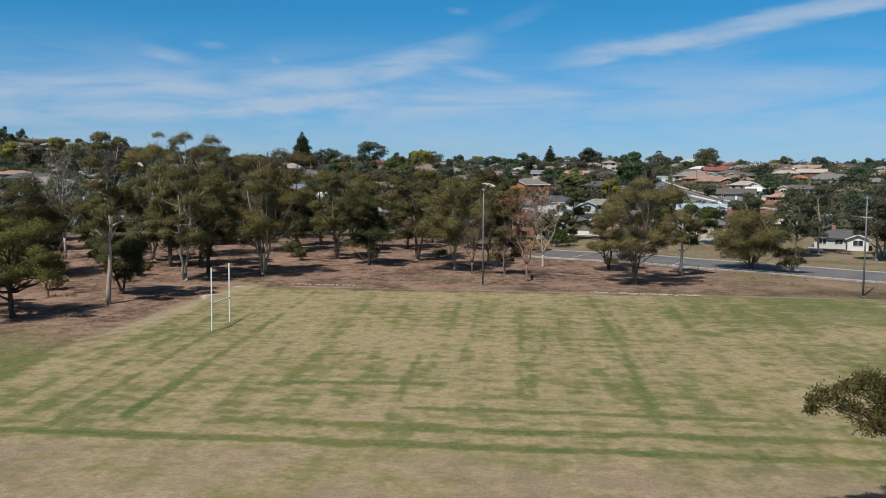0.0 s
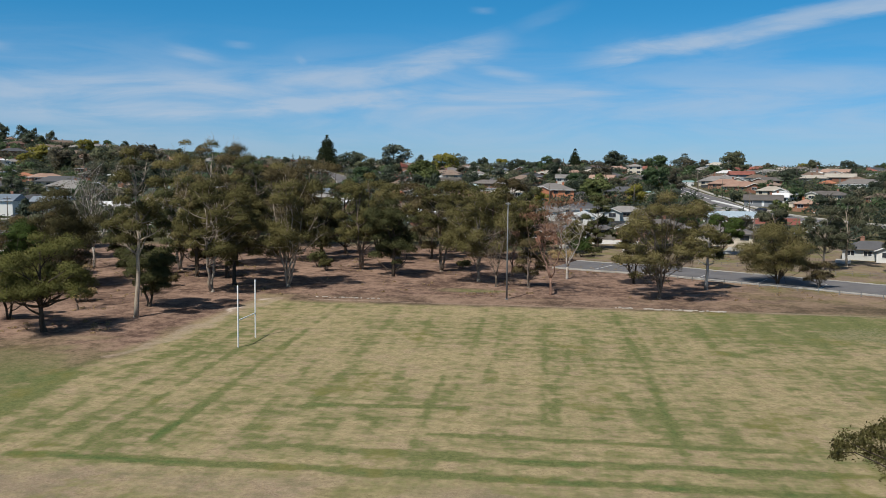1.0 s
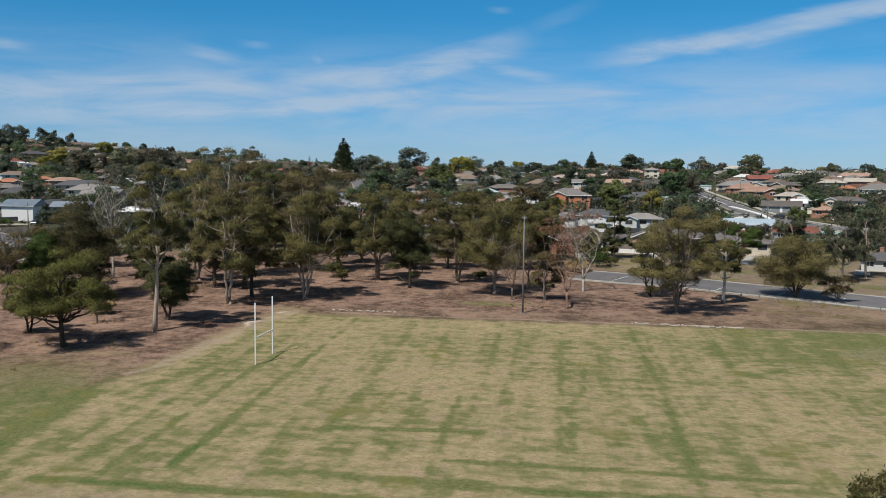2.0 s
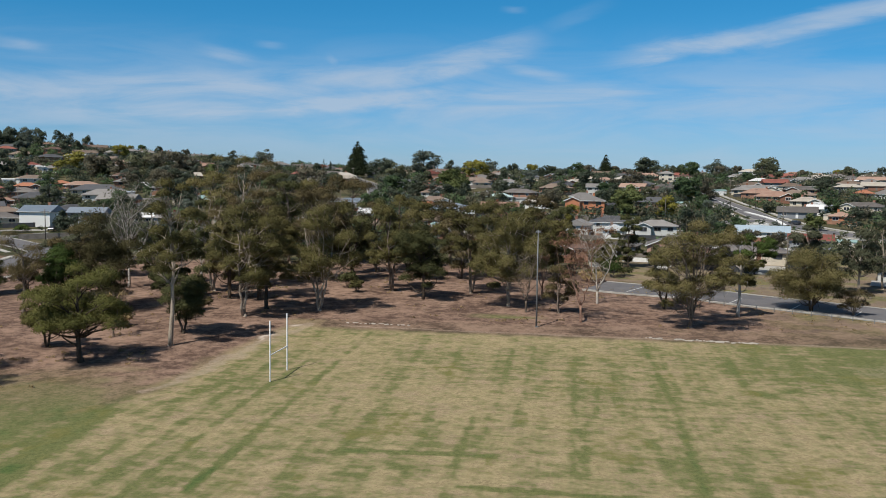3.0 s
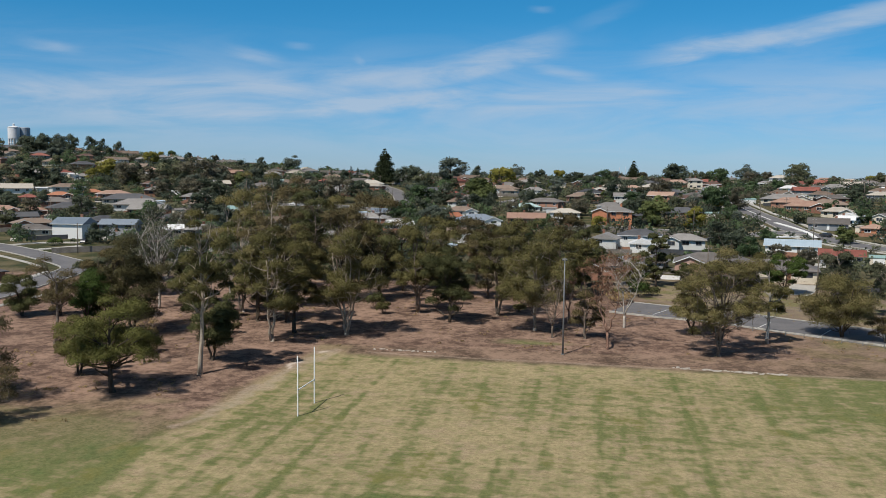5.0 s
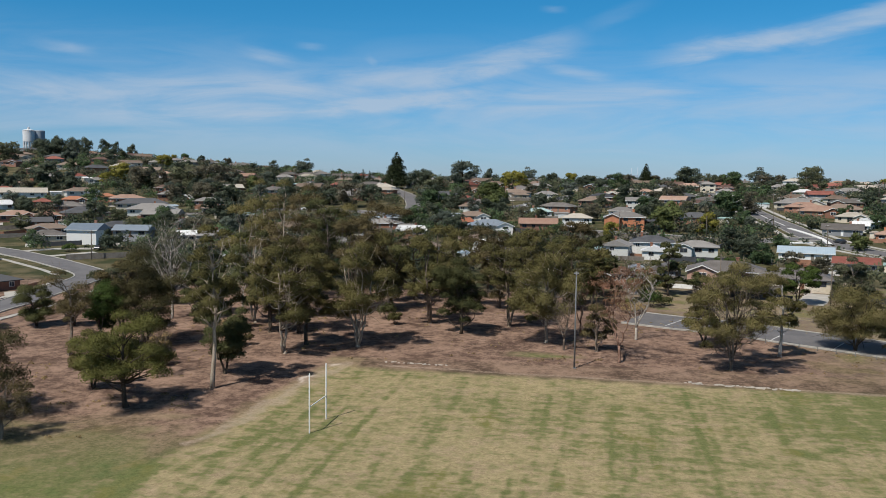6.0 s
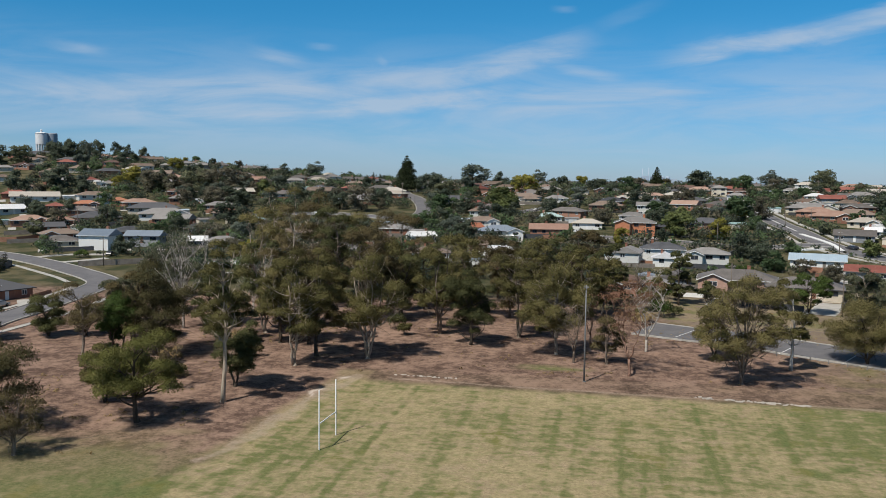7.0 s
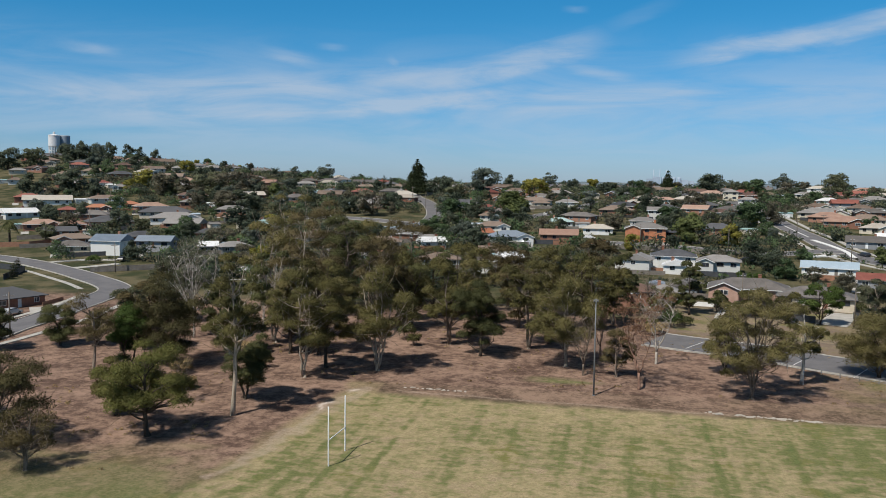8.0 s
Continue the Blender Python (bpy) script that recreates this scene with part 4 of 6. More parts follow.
    # deeper rows
    for k, (x, y, tall, wide, leaf, wood) in enumerate((
        (-43.0, 152, 18.0, 12.5, "olive", "dark"), (-37.5, 176, 20.0, 13.0, "brown", "mid"), (-68.7, 199, 22.5, 14.0, "olive", "pale"), (-56.0, 185, 24.0, 14.0, "brown", "pale"),
        (-36.5, 204, 22.0, 15.0, "brown", "mid"), (-54.0, 217, 22.0, 15.0, "dark", "mid"), (-27.0, 190, 17.5, 12.0, "dark", "dark"), (-16.5, 182, 15.0, 11.0, "olive", "mid"), (-11.9, 208, 16.0, 13.0, "brown", "mid"),
        (-3.0, 197, 16.5, 13.0, "olive", "mid"), (6.0, 183, 16.0, 12.0, "olive", "dark"), (-54.0, 160, 18.0, 11.0, "dark", "pale"),
        (-50.0, 203, 22.0, 13.5, "dark", "mid"), (-80.0, 178, 16.0, 12.0, "grey", "pale"), (-92.0, 196, 12.0, 11.0, "grey", "pale"),
        (-46.0, 168, 19.0, 13.0, "brown", "dark"), (-30.0, 176, 17.0, 12.5, "olive", "dark"), (-21.0, 198, 17.0, 13.0, "olive", "dark"), (3.0, 210, 15.5, 12.5, "dark", "mid"),
        (-63.0, 228, 25.0, 15.5, "brown", "pale"), (-46.0, 216, 20.5, 14.5, "olive", "dark"), (-8.0, 183, 14.0, 11.0, "brown", "mid"), (-72.0, 229, 26.0, 16.5, "olive", "pale"),
        (-66.0, 165, 15.0, 9.5, "dark", "dark"), (-59.0, 150, 13.0, 8.0, "dark", "dark"), (-76.0, 150, 13.5, 9.5, "brown", "dark"), (-48.5, 152, 16.0, 10.0, "olive", "dark"), (12.0, 190, 13.0, 10.0, "olive", "mid"), (9.3, 212, 17.0, 11.0, "brown", "mid"), (-85.0, 165, 11.0, 8.5, "grey", "pale"),
    )):
        tree("gum_tree", x, y, tall, wide, leaf, wood, BACK, 1 + k % 3, 0.16 + 0.04 * (k % 3), 17, 5000, 0.48, 0, 1.05, 0.85, 3, seed=60 + k)
    # beside the road and the houses behind it
    for k, (x, y, tall, wide, leaf, wood) in enumerate((
        (14.0, 201, 15.0, 9.0, "dark", "dark"), (23.5, 196, 8.0, 8.0, "olive", "mid"), (30.5, 205, 13.0, 8.0, "dark", "dark"), (64.0, 186, 12.5, 8.0, "grey", "pale"), (70.0, 172, 13.0, 9.0, "grey", "pale"),
        (77.0, 178, 14.5, 10.0, "grey", "pale"), (83.0, 166, 15.0, 9.0, "grey", "mid"), (88.5, 174, 15.5, 10.0, "grey", "pale"), (94.5, 165, 14.0, 10.0, "grey", "mid"), (57.5, 198, 9.5, 9.0, "green", "dark"),
    )):
        tree("gum_tree", x, y, tall, wide, leaf, wood, "grey-green gum tree beside the road", 1 + k % 2, 0.3, 14, 4200, 0.46, 0, 1.0, 0.85, 2, "trees along the road", seed=90 + k)
    edge_tree(24.7, 43.2)
    # bare and dying ones
    bare_tree("bare_tree", 4.6, 144.6, 10.0, 7.5, "mid", "leafless grey tree with a fan of twigs", 3, 18, 8, seed=41)
    tree("dense_tree", 10.0, 144.4, 8.6, 6.0, "brown", "mid", "small leaning tree with drab crown", 2, 0.3, 9, 2600, 0.34, 0.05, 1.1, 0.8, 3, seed=42)
    bare_tree("bare_tree", 13.1, 137.4, 14.6, 8.5, "red", "dead reddish tree with bare limbs", 3, 22, 7, 1500, "russet", seed=43, lean=-0.03)
    bare_tree("bare_tree", 17.6, 154.6, 14.0, 9.0, "white", "dead tree with bleached bare limbs", 2, 20, 8, seed=44)
    bare_tree("bare_tree", 8.0, 158.0, 11.0, 7.0, "red", "leafless russet tree beside others", 3, 16, 7, 800, "russet", seed=45)
    bare_tree("bare_tree", -71.5, 162.0, 20.0, 13.0, "white", "large dying tree with bleached white limbs", 4, 34, 9, 1500, "grey", seed=46)
    bare_tree("bare_tree", -62.0, 176.0, 15.0, 9.0, "white", "dead tree with bleached bare limbs", 2, 18, 7, seed=47)
    bare_tree("bare_tree", -55.0, 119.0, 6.0, 5.0, "mid", "small leafless sapling on bare soil", 3, 12, 6, 300, "straw", seed=48)
    bare_tree("bare_tree", 22.0, 214.0, 9.0, 6.0, "mid", "leafless tree in a garden", 2, 14, 7, seed=49)
    bare_tree("bare_tree", -50.5, 131.0, 5.5, 5.0, "mid", "small leafless shrub on bare soil", 4, 12, 7, seed=50)
    tree("gum_tree", 59.5, 147.6, 5.2, 5.5, "brown", "mid", "small thin-crowned tree by the road kerb", 4, 0.25, 10, 2200, 0.26, 0, 1.0, 0.8, 5, "", seed=51)


def shrub(x, y, tall, wide, leaf, label, name="shrub", seed=1, count=1500, size=0.3):
    rng = np.random.default_rng(seed)
    ob = thing(name, pose(x, y, float(land(x, y)) - 0.05), label, "shrub", "shrubs")
    stems, centres, radii = Shape(), [], []
    for k in range(9):
        a = k * 2.4 + seed
        c = Vector((wide * 0.32 * math.cos(a) * rng.random() ** 0.4, wide * 0.32 * math.sin(a) * rng.random() ** 0.4, tall * (0.35 + 0.35 * rng.random())))
        bough(stems, rng, (0, 0, -0.1), c, 0.06, 0.02, 0, 3, 4)
        centres.append(np.array(c))
        radii.append(min(wide, tall * 1.3) * (0.22 + 0.1 * rng.random()))
    piece("stem", stems.mesh("stem", BARK["mid"]), ob)
    piece("crown", crown_mesh("crown", LEAF[leaf], *leaves(rng, centres, radii, count, size, 0.5, 0.9)), ob)
    return ob


# ---- trees of the suburb: a few kinds, built once and copied ----
def far_tree(kind, seed):
    """A tree some hundreds of metres off, about ten metres tall, built at the origin."""
    leaf, tall, wide, clumps, flat = kind
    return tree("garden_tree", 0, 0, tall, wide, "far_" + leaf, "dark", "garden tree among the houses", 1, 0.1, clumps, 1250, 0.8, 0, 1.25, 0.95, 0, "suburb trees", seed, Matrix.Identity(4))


def conifer(x, y, tall, wide, label, leaf="pine", name="pine_tree", tiers=19, count=10000, seed=5):
    """A tiered conifer: straight trunk, whorls of level boughs with needle sprays, gaps between."""
    rng = np.random.default_rng(seed)
    ob = thing(name, pose(x, y, float(land(x, y)) - 0.2), label, "tree", "")
    wooden, centres, radii = Shape(), [], []
    wooden.tube([(0, 0, 0), (0, 0, tall * 0.5), (0, 0, tall)], [tall * 0.02, tall * 0.012, 0.04], 7)
    for i in range(tiers):
        s = i / (tiers - 1)
        z = tall * (0.14 + 0.84 * s)
        reach = wide / 2 * (1 - s) ** 0.75 * (0.8 + 0.3 * rng.random()) + 0.4
        for j in range(7):
            a = j * 2 * math.pi / 7 + i * 0.7
            tip = Vector((reach * math.cos(a), reach * math.sin(a), z - 0.08 * reach))
            wooden.tube([(0, 0, z), tip], [0.10, 0.03], 4)
            for d in (0.45, 0.85):
                centres.append(np.array((tip.x * d, tip.y * d, tip.z)))
                radii.append(max(min(0.7, wide * 0.15), reach * 0.5))
    piece("trunk", wooden.mesh("trunk", BARK["dark"]), ob)
    piece("crown", crown_mesh("crown", LEAF[leaf], *leaves(rng, centres, radii, count, min(0.8, wide * 0.14 + 0.08), 0.6, 0.8)), ob)
    return ob


def palm(x, y, tall, label):
    ob = thing("palm_tree", pose(x, y, float(land(x, y))), label, "tree")
    piece("trunk", lathe([(0.55, -0.2), (0.45, 0.5), (0.38, tall * 0.5), (0.42, tall * 0.9), (0.6, tall)], 10).mesh("trunk", BARK["dark"], True), ob)
    rng = np.random.default_rng(8)
    for k in range(34):
        a, lift = k * 2.4, -0.5 + 1.5 * rng.random()
        s, pts = Shape(), []
        for i in range(9):
            d = i / 8
            out = 3.4 * d
            pts.append(Vector((out * math.cos(a), out * math.sin(a), tall + 3.0 * lift * d - 3.2 * d * d)))
        side = Vector((-math.sin(a), math.cos(a), 0))
        verts, faces = [], []
        for i in range(8):
            for sgn in (-1, 1):
                n = len(verts)
                long = 0.75 * math.sin(math.pi * (i + 0.8) / 9)
                verts += [pts[i], pts[i + 1], pts[i + 1] + side * sgn * long + Vector((0, 0, -0.35 * long))]
                faces.append((n, n + 1, n + 2))
        s.add(verts, faces)
        piece("frond", s.mesh("frond", LEAF["dark"]), ob)
    return ob


make_grove()

# ---- houses ----
TAKEN = []


def roof_shape(kind, w, d, z, over=0.6, pitch=0.38):
    """Hip or gable roof with eaves over a w x d plan whose walls end at z. Returns the mesh shape and the ridge height."""
    a, b = w / 2 + over, d / 2 + over
    rise = b * pitch
    lip = z - over * pitch * 0.4
    s = Shape()
    low = [(-a, -b, lip - 0.16), (a, -b, lip - 0.16), (a, b, lip - 0.16), (-a, b, lip - 0.16)]
    top = [(x, y, lip + 0.04) for x, y, _ in low]
    inset = b if kind == "hip" else 0.0
    ridge = [(-max(a - inset, 0.3), 0, lip + rise), (max(a - inset, 0.3), 0, lip + rise)]
    faces = [(3, 2, 1, 0), (0, 1, 5, 4), (1, 2, 6, 5), (2, 3, 7, 6), (3, 0, 4, 7), (4, 5, 9, 8), (6, 7, 8, 9), (5, 6, 9), (7, 4, 8)]
    return s.add(low + top + ridge, faces), lip + rise


def window(ob, x, y, z, w, h, turn=0.0, paint=None):
    """A framed window set on a wall, facing -y before it is turned."""
    m = pose(x, y, z, 0, 0, turn)
    s = Shape()
    t = 0.09
    for x0, z0, x1, z1 in ((-w / 2, 0, w / 2, t), (-w / 2, h - t, w / 2, h), (-w / 2, t, -w / 2 + t, h - t), (w / 2 - t, t, w / 2, h - t), (-t / 2, t, t / 2, h - t)):
        s.box(x0, -0.07, z0, x1, 0.02, z1)
    win = piece("window", s.mesh("window", paint or TRIM), ob, m)
    piece("pane", Shape().box(-w / 2 + t, -0.03, t, w / 2 - t, 0.01, h - t).mesh("pane", PANE), win)


def house(x, y, turn, w, d, roof="grey", wall="brick", kind="hip", storeys=1, ground=None, blank=False, wing_side=0):
    rng = random.Random(int(x * 131 + y * 17))
    z0 = float(land(x, y)) if ground is None else ground
    label = f"{'two' if storeys > 1 else 'single'}-storey house with {ROOF_WORDS[roof]} roof and {WALL_WORDS[wall]} walls"
    ob = thing("house", pose(x, y, z0, 0, 0, turn), label, "house", "suburb houses")
    TAKEN.append((x, y, max(w, d) * 0.62))
    top = -0.1 + 2.5 * storeys
    paint = rng.choice((TRIM, TRIM, DARKFENCE, TIMBER))
    body = Shape().box(-w / 2, -d / 2, -1.6, w / 2, d / 2, top)
    shape, ridge = roof_shape("gable" if kind == "gable" else "hip", w, d, top)
    if kind == "gable":
        for sx in (-1, 1):
            x0 = sx * w / 2
            body.add([(x0, -d / 2, top), (x0, d / 2, top), (x0, 0, top + d / 2 * 0.38 - 0.05), (x0 - sx * 0.2, -d / 2, top), (x0 - sx * 0.2, d / 2, top), (x0 - sx * 0.2, 0, top + d / 2 * 0.38 - 0.05)], [(0, 1, 2), (3, 5, 4), (0, 2, 5, 3), (1, 4, 5, 2)])
    piece("wall", body.mesh("wall", WALL[wall]), ob)
    piece("roof", shape.mesh("roof", ROOF[roof]), ob)
    front = -d / 2
    span = (-w / 2, w / 2)
    if kind == "wing":
        # a gabled wing that stands forward of the main roof
        ww, side = w * 0.38, wing_side or rng.choice((-1, 1))
        cx = side * (w / 2 - ww / 2)
        wing = Shape().box(cx - ww / 2, -d / 2 - 2.4, -1.6, cx + ww / 2, -d / 2 + 0.2, top)
        h = ww / 2 * 0.42
        f = -d / 2 - 2.4
        wing.add([(cx - ww / 2, f, top), (cx + ww / 2, f, top), (cx, f, top + h), (cx - ww / 2, f + 0.2, top), (cx + ww / 2, f + 0.2, top), (cx, f + 0.2, top + h)], [(0, 1, 2), (3, 5, 4), (0, 2, 5, 3), (1, 4, 5, 2)])
        piece("wing_wall", wing.mesh("wing_wall", WALL[wall]), ob)
        o, r = ww / 2 + 0.5, Shape()
        back = 0.0
        for a in (-1, 1):
            r.add([(cx, f - 0.5, top + h + 0.1), (cx + a * o, f - 0.5, top - 0.14), (cx + a * o, back, top - 0.14), (cx, back, top + h + 0.1), (cx, f - 0.5, top + h - 0.08), (cx + a * o, f - 0.5, top - 0.32), (cx + a * o, back, top - 0.32), (cx, back, top + h - 0.08)],
                  [(0, 1, 2, 3), (4, 7, 6, 5), (0, 4, 5, 1), (1, 5, 6, 2), (2, 6, 7, 3)])
        piece("wing_roof", r.mesh("wing_roof", ROOF[roof]), ob)
        bb = Shape()
        for a in (-1, 1):
            bb.add([(cx, f - 0.53, top + h + 0.1), (cx + a * o, f - 0.53, top - 0.14), (cx + a * o, f - 0.53, top - 0.36), (cx, f - 0.53, top + h - 0.14), (cx, f - 0.502, top + h + 0.1), (cx + a * o, f - 0.502, top - 0.14), (cx + a * o, f - 0.502, top - 0.36), (cx, f - 0.502, top + h - 0.14)],
                   [(0, 1, 2, 3), (4, 7, 6, 5), (0, 4, 5, 1), (1, 5, 6, 2), (2, 6, 7, 3), (3, 7, 4, 0)])
        piece("bargeboard", bb.mesh("bargeboard", TRIM), ob)
        window(ob, cx, f, 0.75, min(2.2, ww * 0.5), 1.3, 0.0, paint)
        span = (-w / 2, cx - ww / 2) if side > 0 else (cx + ww / 2, w / 2)
    for level in range(0 if blank else storeys):
        n = max(2, int((span[1] - span[0]) / (3.6 if y < 420 else 4.6)))
        for i in range(n):
            cx = span[0] + (span[1] - span[0]) * (i + 0.5) / n
            if level == 0 and i == n // 2 and n > 2:
                dz = Shape().box(cx - 0.45, front - 0.05, -0.1, cx + 0.45, front + 0.02, 2.0)
                piece("door", dz.mesh("door", rng.choice((TRIM, TIMBER, BROWNFENCE))), ob)
            else:
                window(ob, cx, front, 0.8 + 2.5 * level, rng.choice((1.3, 1.7, 2.1)), 1.2, 0.0, paint)
        for sx, t in ((-1, -90), (1, 90)) if y < 420 else ():
            window(ob, sx * w / 2, d * 0.12, 0.8 + 2.5 * level, 1.5, 1.2, t, paint)
    if rng.random() < 0.55:
        cx = rng.uniform(-0.25, 0.25) * w
        ch = Shape().box(cx - 0.4, 0.5, top, cx + 0.4, 1.2, ridge + 0.7).box(cx - 0.48, 0.42, ridge + 0.7, cx + 0.48, 1.28, ridge + 0.88)
        piece("chimney", ch.mesh("chimney", WALL["brick" if wall != "orange" else "orange"]), ob)
    gut = Shape()
    a, b = w / 2 + 0.65, d / 2 + 0.65
    lip = top - 0.6 * 0.38 * 0.4
    gut.box(-a, -b, lip - 0.14, a, -b + 0.055, lip + 0.03)
    if kind != "gable":
        gut.box(-a, -b, lip - 0.14, -a + 0.055, b, lip + 0.03).box(a - 0.055, -b, lip - 0.14, a, b, lip + 0.03)
    piece("gutter", gut.mesh("gutter", rng.choice((TRIM, ROOF[roof], DARKFENCE, TIMBER))), ob)
    return ob


def shed(x, y, turn, w, d, roof, wall):
    """A garden shed, garage or carport with a low gabled sheet roof."""
    ob = thing("shed", pose(x, y, float(land(x, y)), 0, 0, turn), f"small {WALL_WORDS[wall]} shed with {ROOF_WORDS[roof]} roof", "shed", "sheds")
    piece("wall", Shape().box(-w / 2, -d / 2, -1.0, w / 2, d / 2, 2.0).mesh("wall", WALL[wall]), ob)
    piece("roof", roof_shape("gable", w, d, 2.0, 0.2, 0.26)[0].mesh("roof", ROOF[roof]), ob)
    piece("door", Shape().box(-w * 0.3, -d / 2 - 0.05, -0.1, w * 0.3, -d / 2 + 0.02, 1.75).mesh("door", TRIM), ob)
    TAKEN.append((x, y, w * 0.5))


house(88, 192, -25, 10.8, 7.5, "charcoal", "white", "wing", 1)
house(49, 231, -12, 19.0, 11.0, "greybrown", "pink", "wing", 1, float(land(49, 231)) + 0.8, False, -1)
house(34, 236, 72, 9.0, 7.0, "greybrown", "grey", "gable", 1)
house(63, 221, -16, 17.0, 10.5, "greybrown", "cream", "hip", 1, float(land(63, 221)) + 0.6)
house(27, 226, -7, 7.0, 7.0, "grey", "white", "hip", 1)
house(19.5, 219, -6, 10.0, 8.0, "darkbrown", "brick", "wing", 1, float(land(19.5, 219)) + 1.0, False, -1)
house(90, 256, -19, 11.5, 7.8, "red", "grey", "gable", 1)
house(-16, 285, 23, 6.6, 7.5, "white", "white", "gable", 1)
house(83, 279, -17, 15.5, 8.5, "skyblue", "white", "gable", 1)
house(25, 277, 76, 8.5, 8.0, "grey", "white", "gable", 1, float(land(25, 277)) + 1.5)
house(-24, 298, 5, 6.0, 7.5, "brown", "brick", "gable", 1)
house(49.5, 277, -10, 12.5, 8.5, "grey", "white", "wing", 1, float(land(49.5, 277)) + 1.5)
house(37, 287, -7, 13.5, 9.5, "charcoal", "white", "hip", 1, float(land(37, 287)) + 1.5)
house(36, 274, 82, 6.0, 7.0, "white", "white", "gable", 1, float(land(36, 274)) + 0.4)
house(-115, 295, 41, 11.0, 7.5, "grey", "grey", "hip", 1)
house(-124, 294, 23, 6.2, 7.5, "white", "grey", "gable", 1)
house(147, 283, -27, 8.1, 7.5, "red", "brick", "hip", 1)
house(-155.8, 285, 2, 10.5, 10.0, "bluegrey", "white", "gable", 2, None, True)
house(-47, 318, 23, 9.0, 7.5, "white", "white", "gable", 1)
house(-143.5, 294, 8, 12.0, 8.5, "bluegrey", "grey", "gable", 1, float(land(-143.5, 294)) + 1.4)
house(-19, 336, 13, 15.9, 10.5, "bluegrey", "white", "wing", 1)
house(0, 344, -0, 14.4, 9.6, "pinktan", "brick", "gable", 1)
house(-33, 344, 30, 12.2, 8.2, "orange", "brick", "gable", 1)
house(34, 349, -6, 15.3, 10.1, "grey", "orange", "wing", 2)
house(126, 328, -21, 7.9, 7.5, "pinktan", "orange", "hip", 1)
house(-138, 328, 23, 10.4, 7.5, "charcoal", "brick", "hip", 1)
house(-61, 356, 10, 6.0, 7.5, "bluegrey", "grey", "gable", 1)
house(16, 364, -3, 12.0, 8.1, "cream", "white", "hip", 1)
house(125, 353, -20, 6.0, 7.5, "white", "white", "gable", 1)
house(-126, 358, 19, 9.4, 7.5, "teal", "white", "hip", 1)
house(-0, 384, 0, 11.6, 7.8, "teal", "white", "hip", 1)
house(130, 363, 50, 6.8, 7.5, "white", "white", "gable", 1)
house(166, 355, -25, 10.5, 7.5, "brown", "brick", "hip", 1)
house(37, 392, -5, 11.4, 7.7, "grey", "white", "hip", 1)
house(-206, 344, 31, 10.5, 7.5, "pinktan", "brick", "hip", 1)
house(-32, 402, 5, 9.4, 7.5, "brown", "white", "wing", 1)
house(-195, 355, 39, 18.5, 12.0, "charcoal", "pink", "hip", 1)
house(-148, 377, 21, 6.7, 7.5, "brown", "cream", "hip", 1)
house(-219, 343, 32, 14.6, 9.6, "pinktan", "brick", "wing", 1)
house(-172, 371, 25, 21.5, 12.0, "grey", "white", "wing", 1)
house(186, 368, -27, 12.1, 8.1, "grey", "cream", "hip", 1)
house(44, 413, -6, 6.0, 7.5, "grey", "white", "gable", 2)
house(125, 403, -17, 17.8, 11.6, "pinktan", "brick", "wing", 1)
house(-186, 390, 25, 22.9, 12.0, "charcoal", "cream", "hip", 1)
house(138, 412, -19, 16.7, 10.9, "brown", "cream", "hip", 1)
house(28, 436, -4, 16.2, 10.6, "brown", "brick", "hip", 1)
house(123, 420, -16, 16.3, 10.7, "pinktan", "brick", "hip", 1)
house(77, 432, -10, 11.5, 7.7, "darkbrown", "white", "hip", 1)
house(-252, 376, 54, 15.1, 10.0, "white", "white", "gable", 1)
house(126, 437, -16, 22.7, 12.0, "grey", "cream", "wing", 1)
house(-235, 389, 31, 8.2, 7.5, "red", "brick", "hip", 1)
house(-225, 399, 29, 11.7, 7.9, "orange", "brick", "wing", 1)
house(189, 423, -24, 23.0, 12.0, "grey", "white", "wing", 1)
house(174, 427, -22, 8.7, 7.5, "orange", "brick", "hip", 1)
house(-10, 466, 1, 9.5, 7.5, "brown", "cream", "hip", 1)
house(-216, 414, 48, 7.5, 7.5, "orange", "brick", "hip", 1)
house(4, 472, -1, 11.7, 7.9, "grey", "white", "hip", 1)
house(152, 465, -18, 12.1, 8.1, "brown", "cream", "hip", 1)
house(-265, 420, 32, 23.0, 12.0, "cream", "white", "gable", 1)
house(201, 457, -24, 9.3, 7.5, "brown", "brick", "hip", 1)
house(59, 496, -7, 10.6, 7.5, "pinktan", "white", "hip", 1)
house(-39, 501, 95, 6.0, 7.5, "red", "brick", "gable", 2)
house(230, 453, -27, 16.5, 10.8, "brown", "brick", "hip", 1)
house(-281, 428, 33, 13.4, 8.9, "red", "brick", "hip", 1)
house(-92, 506, 10, 14.9, 9.9, "cream", "cream", "hip", 1)
house(105, 505, -12, 10.4, 7.5, "grey", "white", "hip", 1)
house(191, 489, -21, 13.5, 9.0, "brown", "cream", "hip", 1)
house(148, 506, -16, 12.1, 8.1, "white", "white", "hip", 1)
house(-119, 515, 13, 13.0, 8.7, "red", "brick", "hip", 1)
house(17, 532, -2, 12.6, 8.4, "bluegrey", "cream", "hip", 1)
house(1, 539, -0, 14.2, 9.4, "grey", "brick", "hip", 1)
house(-291, 455, 23, 13.3, 8.8, "brown", "cream", "hip", 1)
house(-256, 479, 28, 8.6, 7.5, "grey", "white", "wing", 1)
house(101, 535, -11, 8.7, 7.5, "grey", "cream", "hip", 2)
house(177, 520, -19, 14.9, 9.9, "grey", "cream", "hip", 1)
